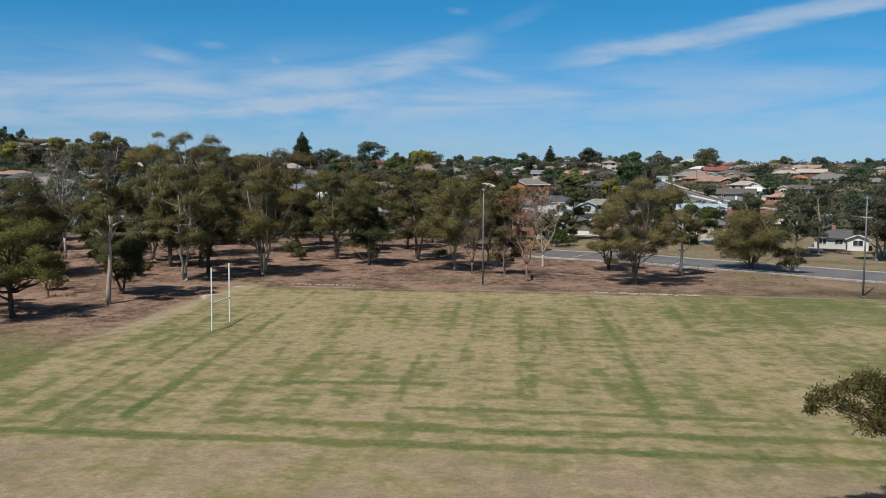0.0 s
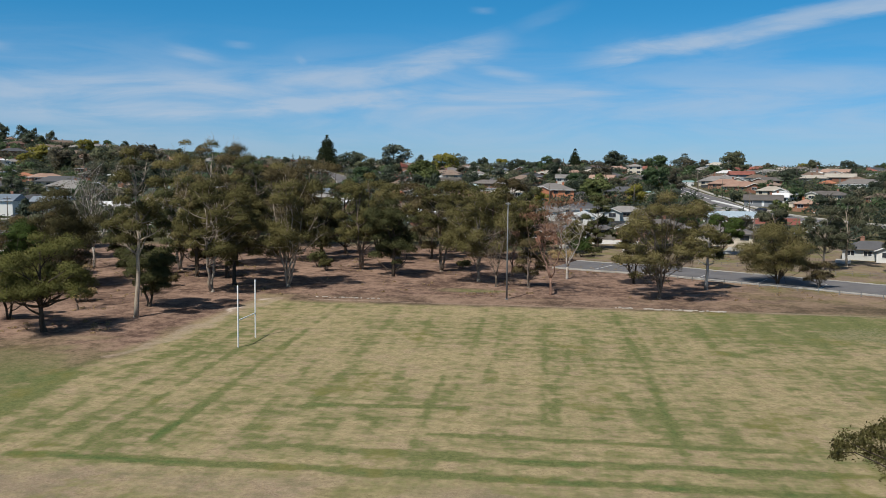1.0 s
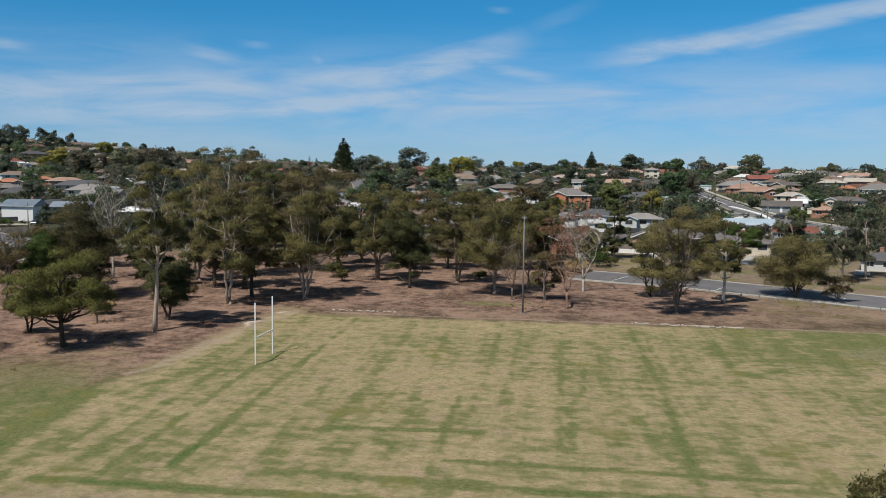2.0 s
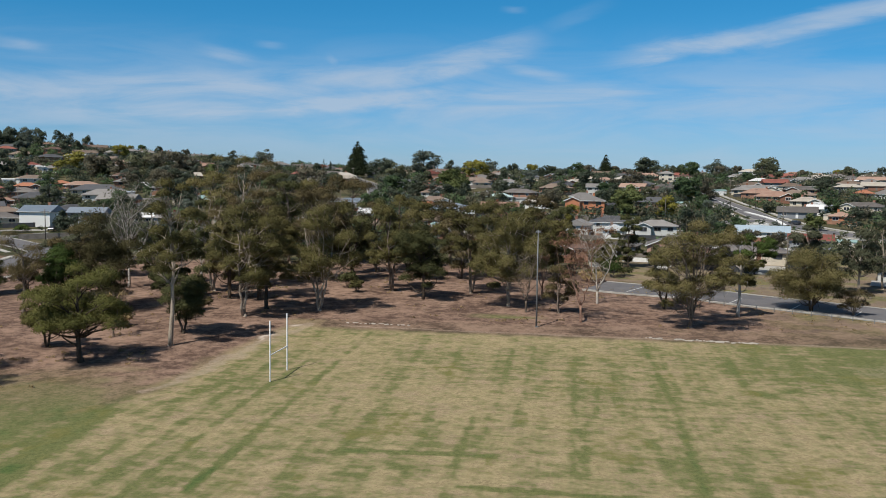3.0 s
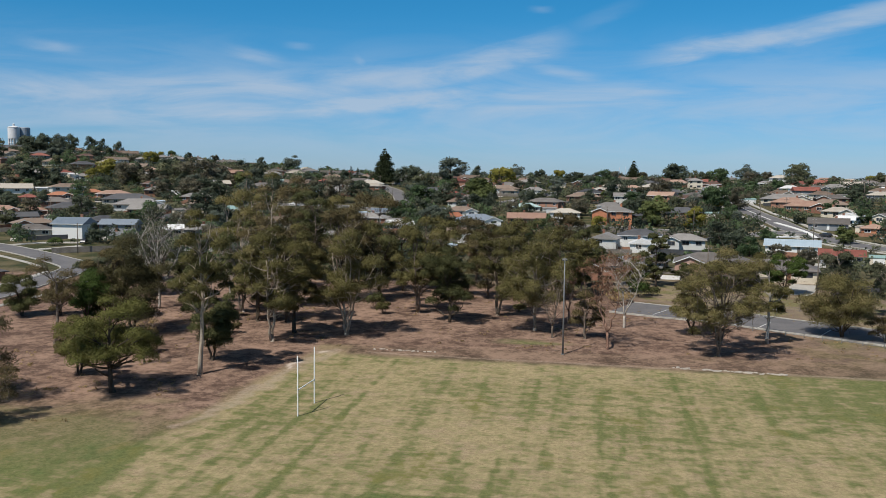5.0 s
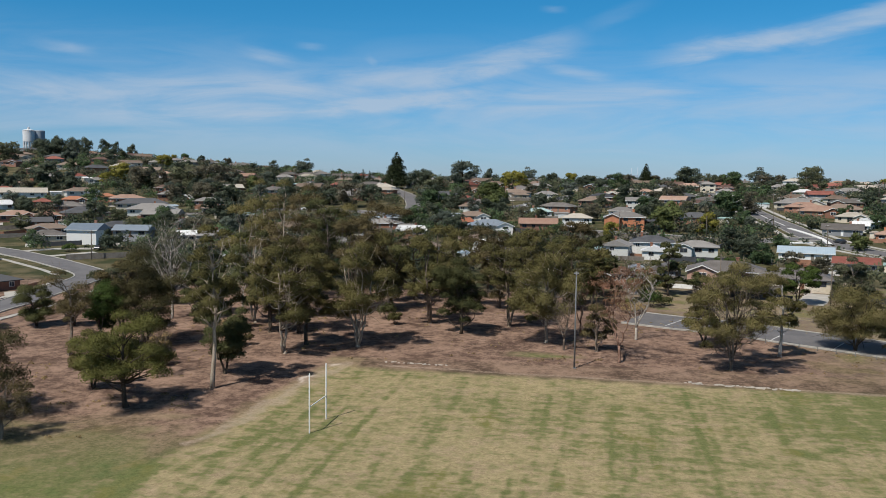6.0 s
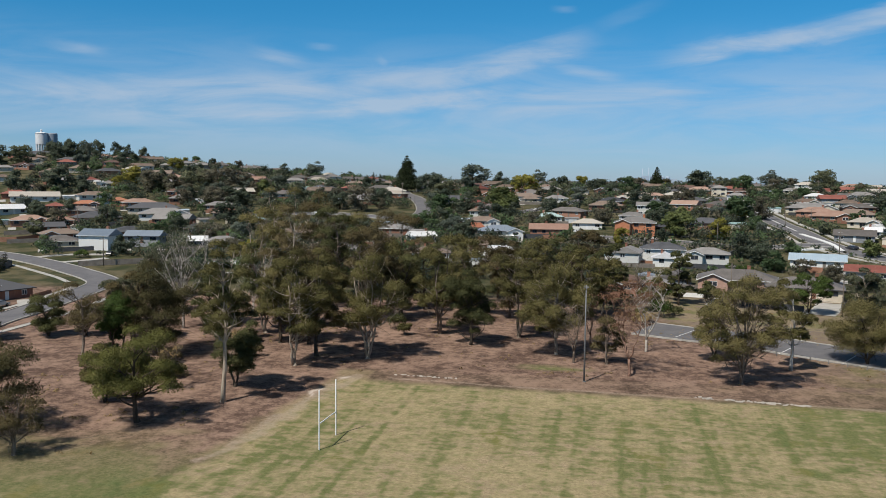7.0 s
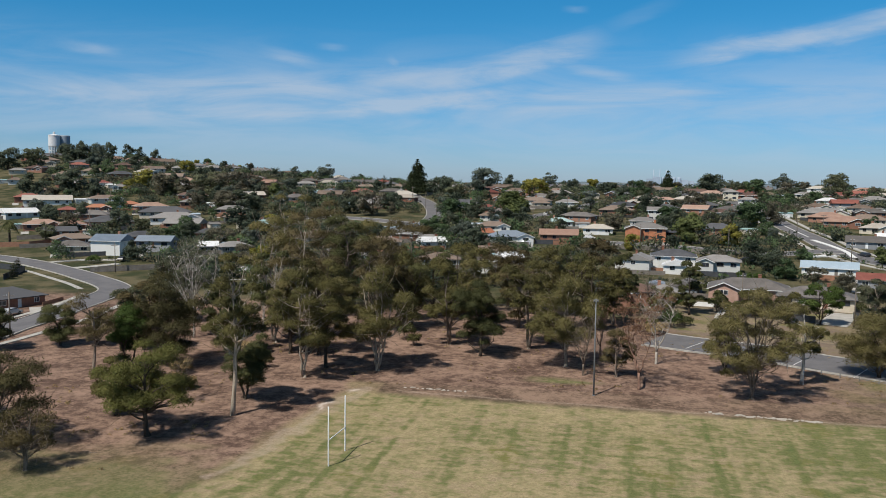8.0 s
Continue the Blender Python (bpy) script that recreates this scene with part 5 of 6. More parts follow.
house(-28, 560, 3, 13.1, 8.7, "brown", "cream", "hip", 1)
house(-275, 490, 29, 12.2, 8.2, "red", "white", "hip", 1)
house(-290, 484, 41, 15.8, 10.4, "grey", "brick", "hip", 1)
house(126, 551, -13, 11.7, 7.9, "brown", "cream", "hip", 1)
house(150, 562, -15, 11.9, 8.0, "grey", "cream", "hip", 1)
house(-167, 557, 17, 12.8, 8.5, "grey", "cream", "hip", 1)
house(-327, 486, 34, 8.5, 7.5, "brown", "white", "hip", 1)
house(251, 531, -25, 10.0, 7.5, "brown", "white", "hip", 1)
house(-108, 577, 11, 10.8, 7.5, "brown", "cream", "hip", 1)
house(-157, 578, 15, 12.9, 8.6, "cream", "cream", "hip", 1)
house(-311, 515, 31, 18.2, 11.9, "brown", "brick", "hip", 1)
house(165, 587, -16, 12.8, 8.6, "cream", "white", "hip", 2)
house(254, 561, -24, 11.3, 7.6, "red", "white", "hip", 1)
house(-308, 542, 30, 16.2, 10.7, "brown", "cream", "hip", 1)
house(-353, 527, 34, 10.8, 7.5, "grey", "cream", "hip", 1)
house(-100, 654, 9, 13.2, 8.8, "grey", "white", "hip", 1)
house(212, 637, -18, 20.9, 12.0, "pinktan", "brick", "hip", 1)
house(-129.5, 188, 66, 13, 10, "charcoal", "brick", "hip")
house(-172, 228, 52, 13, 10, "charcoal", "white", "hip")
house(-12, 262, 20, 13, 9, "grey", "brick", "hip")
house(-38, 278, 8, 12, 9, "brown", "white", "hip")
house(-70, 282, 12, 13, 9, "grey", "white", "gable")
house(-95, 322, 18, 14, 9, "brown", "cream", "hip")


def fill_streets():
    """The rest of the suburb: houses on plots between the ones above, facing down the hill."""
    rng = random.Random(9)
    lines = (HILL_ROAD, LEFT_ROAD, ((103, 326), (77, 319), (44, 330), (-5, 340)), ((-150, 385), (-92, 397), (-58, 378)), ((-92, 540), (-71, 471), (-59, 381)), ((-27, 386), (3, 450), (25, 500)))
    roofs = ("grey", "brown", "greybrown", "pinktan", "charcoal", "greybrown", "greybrown", "brown", "cream", "darkbrown", "grey", "red")
    made = tries = 0
    while made < 165 and tries < 9000:
        tries += 1
        y = 280 + 410 * rng.random() ** 0.9
        x = rng.uniform(-0.66, 0.62) * y
        if any(math.hypot(x - a, y - b) < r + 7.0 for a, b, r in TAKEN):
            continue
        if min(float(near_line(np.array(x), np.array(y), *line)) for line in lines) < 12:
            continue
        if -125 < x < -38 and 345 < y < 432 or -200 < x < -100 and 190 < y < 270 or -0.17 < x / y < 0.33 and y < 345:
            continue
        house(x, y, -math.degrees(math.atan2(x, y)) + rng.uniform(-25, 25), rng.uniform(11, 16), rng.uniform(8, 10.5), rng.choice(roofs), rng.choice(("brick", "brick", "cream", "brick", "white", "grey")), rng.choice(("hip", "hip", "wing", "gable")))
        made += 1

    near = [t for t in TAKEN if 232 < t[1] < 560 and math.hypot(t[0] + 152, t[1] - 285) > 25]
    for a, b, r in near:
        if rng.random() < 0.75:
            turn, side = rng.uniform(0, 6.28), rng.uniform(4.5, 7)
            x, y = a + (r + side * 0.6) * math.cos(turn), b + abs((r + 2) * math.sin(turn)) * rng.choice((-0.6, 1))
            if min(float(near_line(np.array(x), np.array(y), *line)) for line in lines) > 8 and not any(math.hypot(x - c, y - d) < q + 1.5 for c, d, q in TAKEN):
                shed(x, y, -math.degrees(math.atan2(x, y)) + rng.choice((0, 90, 20)), side, rng.uniform(3, 4.5), rng.choice(("white", "grey", "bluegrey", "teal", "cream", "skyblue")), rng.choice(("white", "cream", "grey", "white")))


def drives_and_yards():
    """Pale driveways in front of the nearer houses, and paling fences round their yards."""
    rng = random.Random(31)
    for a, b, r in [t for t in TAKEN if t[1] < 470 and t[2] > 4.5]:
        n = math.hypot(a, b)
        ux, uy = a / n, b / n
        side = rng.choice((-1, 1)) * r * 0.75
        if rng.random() < 0.5:
            x, y = a - ux * r * 0.7 + uy * side, b - uy * r * 0.7 - ux * side
            tagged(piece("driveway", strip(((x, y), (x - ux * 9, y - uy * 9 + 0.1)), 3.0, 0.13, 0.4, 0, 2.0, 2).mesh("driveway", CONCRETE)), "pale concrete driveway beside a house", "driveway", "", "structure")
        if rng.random() < 0.62:
            far = r + rng.uniform(1.5, 4.0)
            x, y = a - ux * far * rng.choice((-1, 1, 1)), b - uy * far
            half = rng.uniform(5, 10)
            if b > 225:
                fence(((x - uy * half, y + ux * half), (x + uy * half, y - ux * half)), rng.uniform(1.2, 1.8), rng.choice((TIMBER, TIMBER, DARKFENCE, BROWNFENCE)), "straight paling fence along a garden", gap=3.2)


fill_streets()

# ---- goal, poles, rubble ----
def goal(x0, y0, x1, y1):
    z = float(land((x0 + x1) / 2, (y0 + y1) / 2))
    ob = thing("goal_posts", pose(x0, y0, z, 0, 0, math.degrees(math.atan2(y1 - y0, x1 - x0))), "white painted steel rugby goal posts on the grass", "goal posts")
    wide = math.hypot(x1 - x0, y1 - y0)
    for x in (0, wide):
        piece("upright", Shape().tube([(x, 0, -0.3), (x, 0, -0.25), (x, 0, 3.5), (x, 0, 7.05), (x, 0, 7.1)], [0.08, 0.085, 0.085, 0.075, 0.05], 12).mesh("upright", POST, True), ob)
    piece("crossbar", Shape().tube([(0.07, 0, 3.05), (0.1, 0, 3.05), (wide - 0.1, 0, 3.05), (wide - 0.07, 0, 3.05)], [0.07, 0.07, 0.07, 0.07], 12).mesh("crossbar", POST, True), ob)


goal(-26.3, 97.1, -25.7, 102.7)


def floodlight(x, y, tall, turn):
    ob = thing("light_pole", pose(x, y, float(land(x, y)), 0, 0, turn), "tall grey steel floodlight pole beside the field", "light pole", "floodlight poles")
    piece("pole", Shape().tube([(0, 0, -0.3), (0, 0, tall * 0.5), (0, 0, tall)], [0.15, 0.12, 0.08], 10).mesh("pole", STEEL, True), ob)
    piece("base_plate", Shape().box(-0.22, -0.22, -0.1, 0.22, 0.22, 0.08, 0.03).mesh("base_plate", STEEL), ob)
    piece("crossarm", Shape().box(-0.36, -0.03, tall - 0.2, 0.36, 0.03, tall - 0.12).mesh("crossarm", STEEL), ob)
    for sx in (-0.25, 0.25):
        lamp = piece("lamp_head", Shape().box(-0.13, -0.11, -0.08, 0.13, 0.11, 0.08, 0.04).mesh("lamp_head", STEEL), ob, pose(sx, -0.2, tall - 0.35, 35))
        piece("lens", Shape().box(-0.10, -0.125, -0.055, 0.10, -0.112, 0.055).mesh("lens", PANE), lamp)


floodlight(5.9, 133.0, 15.0, 0)
floodlight(60.6, 124.6, 14.5, -20)

rubble = random.Random(4)
for run in (((21.5, 126.6), (37, 124.0), 34), ((-23.5, 132.8), (-13.5, 131.4), 16)):
    (ax, ay), (bx, by), number = run
    for k in range(number):
        s = (k + rubble.random()) / number
        if 0.16 < s < 0.26 and number > 20:
            continue
        r = 0.13 + 0.24 * rubble.random()
        x, y = ax + (bx - ax) * s, ay + (by - ay) * s + rubble.uniform(-0.35, 0.35)
        ring = [(r * (0.7 + 0.5 * rubble.random()) * math.cos(a) * 1.5, r * (0.7 + 0.5 * rubble.random()) * math.sin(a)) for a in (j * math.pi / 4 for j in range(8))]
        me = Shape().prism(ring, -0.1, 0.05 + 0.07 * rubble.random()).mesh("stone", STONE)
        tagged(piece("stone", me, None, pose(x, y, float(land(x, y)), 0, 0, rubble.random() * 180)), "flat pale stone at the field edge", "stone", "edge stones")


def fence(points, tall, mat, label, name="fence", gap=2.4, slat=0.0):
    """Posts, rails and panels along a line."""
    (x0, y0) = points[0]
    ob = thing(name, Matrix.Translation((x0, y0, 0)), label, "fence", "fences")
    for (ax, ay), (bx, by) in zip(points, points[1:]):
        n = max(1, round(math.hypot(bx - ax, by - ay) / gap))
        turn = math.degrees(math.atan2(by - ay, bx - ax))
        step = math.hypot(bx - ax, by - ay) / n
        for i in range(n):
            x, y = ax + (bx - ax) * i / n, ay + (by - ay) * i / n
            z = float(land(x, y))
            drop = math.degrees(math.atan2(float(land(ax + (bx - ax) * (i + 1) / n, ay + (by - ay) * (i + 1) / n)) - z, step))
            m = pose(x - x0, y - y0, z, 0, 0, turn) @ pose(0, 0, 0, 0, -drop, 0)
            piece("post", Shape().box(-0.06, -0.06, -0.3, 0.06, 0.06, tall + 0.08).mesh("post", mat), ob, m)
            if slat:
                s = Shape()
                for z1 in (0.45, 0.95):
                    s.box(0.06, -0.02, tall * z1 - 0.03, step - 0.06, 0.02, tall * z1 + 0.03)
                piece("rail", s.mesh("rail", mat), ob, m)
            else:
                piece("panel", Shape().box(0.06, -0.025, 0.02, step - 0.06, 0.025, tall).mesh("panel", mat), ob, m)


fence(((-140, 243), (-118, 256), (-95, 254)), 1.7, TIMBER, "weathered grey timber paling fence")
fence(((-172, 246), (-160, 241), (-156, 225)), 1.7, DARKFENCE, "dark sheet metal garden fence")
fence(((-208, 292), (-195, 297), (-188, 308)), 1.8, BROWNFENCE, "brown timber paling fence")
fence(((-121.0, 189), (-120.9, 197.5)), 0.9, BROWNFENCE, "low red-brown garden wall")
fence(((34, 187), (46, 180), (62, 170), (80, 160), (104, 148)), 0.75, TIMBER, "low timber post and rail fence beside the road", gap=3.0, slat=1)
fence(((33.5, 160.3), (42.2, 153.6), (52.2, 146.8), (65.5, 137.6), (90, 124)), 0.8, STEEL, "low grey post and rail barrier along the road edge", "barrier", 3.0, 1)
fence(((-2, 246), (12, 236)), 1.6, TIMBER, "weathered grey garden fence")
fence(((8, 324), (30, 322), (62, 314)), 1.6, TIMBER, "grey garden fence along the street")
for points, width in ((((66.5, 212.5), (62.5, 202.5), (59.5, 196.5)), 6.0), (((41.5, 214.5), (38.0, 205), (36.5, 198)), 3.2)):
    tagged(piece("driveway", strip(points, width, 0.14, 0.4, 0, 2.0, 2).mesh("driveway", CONCRETE)), "pale concrete driveway down to the road", "driveway", "", "structure")
fence(((45, 206), (57, 199.5)), 1.5, DARKFENCE, "dark garden fence along the road verge")
fence(((67, 206), (79, 200)), 1.6, DARKFENCE, "dark garden fence beside the house")
fence(((-2, 330), (18, 334)), 1.7, BROWNFENCE, "brown paling fence between gardens")

drives_and_yards()
fence(((31.0, 218.0), (42.0, 215.5)), 1.1, TRIM, "low white rendered front garden wall", gap=2.5)

# parking bay lines and edge lines on the road by the field
for k, (x, y) in enumerate(((28.0, 173.0), (35.5, 167.5), (44.0, 161.2), (52.6, 155.0), (61.0, 149.5))):
    me = strip(((x - 3.4, y - 5.2), (x + 1.2, y + 1.8)), 0.14, 0.17, 0.02, 0, 1.0, 1).mesh("road_line", LINE)
    tagged(piece("road_line", me), "white painted bay line on the asphalt", "road line", "", "structure")


def power_pole(x, y, tall=9.5, turn=20.0):
    ob = thing("power_pole", pose(x, y, float(land(x, y)), 0, 0, turn), "timber power pole with crossarm along a street", "power pole", "power poles")
    piece("pole", Shape().tube([(0, 0, -0.3), (0, 0, tall)], [0.16, 0.11], 8).mesh("pole", POLEWOOD, True), ob)
    piece("crossarm", Shape().box(-1.1, -0.06, tall - 0.9, 1.1, 0.06, tall - 0.76).mesh("crossarm", POLEWOOD), ob)
    for sx in (-0.9, -0.4, 0.4, 0.9):
        piece("insulator", lathe([(0.04, tall - 0.76), (0.06, tall - 0.7), (0.03, tall - 0.58)], 6).mesh("insulator", TRIM), ob, pose(sx, 0, 0))


for x, y, turn in ((92, 352, 10), (107.5, 372, 10), (108, 415, 5), (96, 300, 30), (-53, 372, 60), (-67, 430, 20), (-82, 480, 20), (-104, 222, 30), (-99, 240, 60), (-133, 245, 40), (-107, 156, 20), (-12, 400, 40), (4, 440, 40),
                   (60, 318, 80), (30, 327, 80), (64, 196, 30), (44, 214, 30), (150, 300, 40), (140, 420, 0), (175, 470, 0), (205, 520, 10), (165, 560, 0), (120, 590, 0), (60, 560, 60), (-40, 520, 0), (-150, 520, 0), (-230, 420, 0), (-190, 330, 30)):
    power_pole(x, y, 9.0, turn)


def car(x, y, turn, paint, label):
    ob = thing("car", pose(x, y, float(land(x, y)) + 0.2, 0, 0, turn), label, "car", "parked cars")
    side = [(-2.2, 0.32), (2.2, 0.32), (2.25, 0.75), (1.25, 0.92), (0.55, 1.42), (-1.35, 1.45), (-2.1, 0.95), (-2.25, 0.7)]
    n, s = len(side), Shape()
    verts = [(px, -0.86 + (0.12 if pz > 1 else 0), pz) for px, pz in side] + [(px, 0.86 - (0.12 if pz > 1 else 0), pz) for px, pz in side]
    s.add(verts, [tuple(range(n))[::-1], tuple(range(n, 2 * n))] + [(i, (i + 1) % n, n + (i + 1) % n, n + i) for i in range(n)])
    piece("body", s.mesh("body", CARPAINT[paint]), ob)
    for sy in (-1, 1):
        y0 = sy * 0.80
        piece("side_window", Shape().add([(1.0, y0 + sy * 0.03, 0.98), (0.5, y0 - sy * 0.03, 1.34), (-1.3, y0 - sy * 0.03, 1.36), (-1.8, y0 + sy * 0.03, 1.0), (1.0, y0, 0.98), (0.5, y0 - sy * 0.07, 1.34), (-1.3, y0 - sy * 0.07, 1.36), (-1.8, y0, 1.0)], [(0, 1, 2, 3), (4, 7, 6, 5), (0, 4, 5, 1), (1, 5, 6, 2), (2, 6, 7, 3), (3, 7, 4, 0)]).mesh("side_window", PANE), ob)
        for px in (-1.35, 1.35):
            wheel = piece("wheel", lathe([(0.2, -0.1), (0.32, -0.1), (0.33, 0), (0.32, 0.1), (0.2, 0.1)], 14).mesh("wheel", TYRE, True), ob, pose(px, sy * 0.78, 0.33, 90))
            piece("rim", lathe([(0.19, -0.115), (0.19, 0.115)], 10).mesh("rim", STEEL), wheel)
    piece("windscreen", Shape().add([(1.22, -0.68, 0.955), (1.22, 0.68, 0.955), (0.62, 0.62, 1.40), (0.62, -0.62, 1.40), (1.19, -0.68, 0.93), (1.19, 0.68, 0.93), (0.59, 0.62, 1.37), (0.59, -0.62, 1.37)], [(0, 1, 2, 3), (4, 7, 6, 5), (0, 4, 5, 1), (1, 5, 6, 2), (2, 6, 7, 3), (3, 7, 4, 0)]).mesh("windscreen", PANE), ob)


for x, y, turn, paint in ((-120.8, 177, 80, "silver"), (-108, 395, 170, "white"), (-58, 372, 150, "white"), (106, 318, 118, "dark"), (-182, 300, 20, "white"), (-170, 302, 20, "dark"), (-143, 268, 100, "dark"), (12, 347, 10, "white"), (-100, 250, 10, "white"), (-94, 252, 0, "white"), (63, 300, 0, "dark"), (-12, 330, 40, "white"), (-6, 426, 64, "white"), (97, 430, 90, "dark")):
    car(x, y, turn, paint, f"{paint} car parked near the houses")


# ---- water tower and distant works ----
def water_tower(x, y):
    ob = thing("water_tower", pose(x, y, float(land(x, y)) - 0.5), "pale concrete water tower on the ridge", "water tower")
    for k in range(12):
        a = k * math.pi / 6
        piece("column", Shape().box(-0.4, -0.4, -1.5, 0.4, 0.4, 11.6, 0.1).mesh("column", TANK), ob, pose(4.2 * math.cos(a), 4.2 * math.sin(a), 0, 0, 0, math.degrees(a)))
    piece("core", lathe([(1.2, -1.5), (1.2, 11.6)], 14).mesh("core", TANK, True), ob)
    for z in (1.5, 4.8, 8.2):
        ring = Shape()
        for k in range(12):
            a, b = k * math.pi / 6, (k + 1) * math.pi / 6
            ring.tube([(4.2 * math.cos(a), 4.2 * math.sin(a), z), (4.2 * math.cos(b), 4.2 * math.sin(b), z)], [0.28, 0.28], 5)
        piece("ring_beam", ring.mesh("ring_beam", TANK), ob)
    piece("tank", lathe([(4.4, 11.4), (4.7, 11.7), (4.7, 20.6), (4.9, 20.7), (4.9, 21.2), (4.2, 21.6), (1.4, 22.1)], 32).mesh("tank", TANK), ob)
    piece("rear_tank", lathe([(4.5, -1.5), (4.5, 20.8), (4.0, 21.5)], 28).mesh("rear_tank", DARKTANK), ob, pose(5.2, 7.0, 0), "darker grey second tank")
    piece("vent", lathe([(0.9, 22.0), (0.9, 23.6), (1.1, 23.7), (0.4, 24.2)], 12).mesh("vent", TANK), ob)


water_tower(-428, 690)


def works(x, y):
    """A power station on the plain: stacks, cooling towers and sheds."""
    z = float(land(x, y)) - 3
    ob = thing("power_station", pose(x, y, z), "distant pale power station with tall stacks", "power station")
    for dx, tall in ((-24, 84), (6, 88), (38, 80)):
        piece("chimney", lathe([(2.6, 0), (1.7, tall)], 12).mesh("chimney", HAZYWHITE, True), ob, pose(dx, 0, 0))
    for dx in (26, 52, 78, 104):
        piece("cooling_tower", lathe([(14, 0), (11, 20), (9, 36), (10, 46)], 18).mesh("cooling_tower", HAZYWHITE, True), ob, pose(dx, 20, 0))
    for dx, w, h in ((-44, 26, 38), (-10, 34, 48), (128, 30, 34), (160, 22, 28)):
        piece("shed", Shape().box(dx - w / 2, -15, 0, dx + w / 2, 15, h).mesh("shed", HAZYWHITE), ob)


works(488, 4450)

conifer(-88, 532, 22.5, 14, "tall dark tiered pine standing above the roofs")
conifer(72, 600, 15, 9, "open tiered pine on the ridge", tiers=15, count=3500, seed=6)
for k, (x, y, tall) in enumerate(((-120, 585, 9), (-116, 588, 8), (-128, 560, 7), (-16, 500, 11), (-21, 503, 10))):
    conifer(x, y, tall, 2.2, "narrow dark cypress tree", "pine", "cypress_tree", 12, 700, 30 + k)
palm(-205, 300, 8.5, "stout palm tree with a round head of fronds")
for k in range(5):
    conifer(-155.5 - 1.6 * k, 228 + 3.2 * k, 4.2, 1.1, "slim dark cypress beside the fence", "pine", "cypress_tree", 9, 350, 50 + k)
shrub(-29.5, 167, 3.6, 5.0, "dark", "low dark leafy shrub in the grove", seed=1)
shrub(-27.0, 162, 2.6, 2.6, "olive", "small olive shrub in the grove", seed=2)
shrub(-56, 148, 3.0, 7.0, "straw", "pale dry tussock in the grove", seed=3, count=1800)
shrub(-50, 141, 2.2, 5.0, "brown", "brown dry shrub in the grove", seed=4)
shrub(24.5, 189, 4.0, 6.0, "green", "round green shrub by the road end", seed=5)
shrub(19.5, 182, 2.4, 9.0, "straw", "pale dry grass clump by the road end", seed=6, count=2200)
shrub(-57, 126, 2.0, 4.0, "straw", "dry pale shrub in the grove", seed=7)
shrub(-1, 168, 1.8, 3.0, "olive", "small shrub in the grove", seed=8)
shrub(-62, 135, 2.4, 5.0, "brown", "brown shrub in the grove", seed=9)
shrub(28, 214, 2.2, 6.0, "green", "clipped green garden hedge", "hedge", seed=10)
for k, (x, y, tall, wide, leaf) in enumerate(((44.5, 205, 7.0, 7.5, "olive"), (37.5, 209, 5.5, 5.5, "dark"), (50.5, 203, 6.0, 6.0, "olive"), (24.0, 206, 6.5, 5.0, "dark"), (70.5, 198, 7.0, 7.0, "grey"))):
    tree("garden_tree", x, y, tall, wide, leaf, "mid", "small leafy tree in a front garden", 2, 0.22, 10, 2400, 0.40, 0, 1.1, 0.9, 2, "front garden trees", 150 + k)
for k, (x, y, tall, wide, leaf) in enumerate(((13.5, 205, 2.4, 4.0, "olive"), (19.0, 209, 2.0, 4.5, "dark"), (25.5, 213, 3.0, 4.5, "dark"), (31.0, 212, 2.2, 4.0, "olive"), (43.5, 213, 2.6, 4.0, "dark"), (47.5, 214, 2.0, 4.0, "green"),
                                                  (52.0, 216, 2.6, 5.0, "dark"), (56.0, 206, 2.4, 3.6, "olive"), (71.0, 211, 3.0, 5.0, "dark"), (76.0, 205, 2.6, 5.0, "brown"), (39.5, 214, 1.8, 3.0, "brown"), (73.0, 222, 3.4, 5.0, "grey"),
                                                  (20.0, 190, 1.8, 4.0, "olive"), (27.5, 192, 2.4, 4.6, "dark"))):
    shrub(x, y, tall, wide, leaf, "leafy shrub in a front garden near the road", seed=130 + k)
shrub(57, 262, 3.0, 13.0, "green", "long green garden hedge", "hedge", seed=11, count=2600)
shrub(-150, 262, 2.8, 6.5, "green", "rounded green bush by the street", seed=12)


def make_litter():
    """Fallen sticks and dry tufts on the bare soil, too many to count."""
    rng = random.Random(12)
    nprng = np.random.default_rng(13)
    sticks = Shape()
    made = 0
    while made < 190:
        x, y = rng.uniform(-85, 34), rng.uniform(96, 190)
        if y < 133 and x > -44:
            continue
        z, a, long = float(land(x, y)) + 0.06, rng.random() * 6.28, rng.uniform(0.5, 2.2)
        mid = Vector((x + 0.5 * long * math.cos(a) + rng.uniform(-0.2, 0.2), y + 0.5 * long * math.sin(a), z + 0.06))
        sticks.tube([(x, y, z), mid, (x + long * math.cos(a), y + long * math.sin(a), z + 0.02)], [0.035, 0.026, 0.012], 4)
        made += 1
    tagged(new("fallen_sticks", sticks.mesh("fallen_sticks", BARK["mid"])), "greyish fallen sticks scattered over the bare soil", "litter", "", "stuff")
    spots, sizes = [], []
    while len(spots) < 700:
        x, y = rng.uniform(-85, 60), rng.uniform(90, 200)
        if y < 134 and x > -42 or noise.noise((x * 0.08, y * 0.08, 3)) < 0.05:
            continue
        spots.append((x, y, float(land(x, y)) + 0.06))
        sizes.append(rng.uniform(0.15, 0.45))
    tagged(new("dry_tufts", crown_mesh("dry_tufts", LEAF["straw"], *leaves(nprng, spots, sizes, 14000, 0.22, 0.3, 0.7))), "dry straw tufts scattered over the bare soil", "grass tufts", "", "stuff")


make_litter()

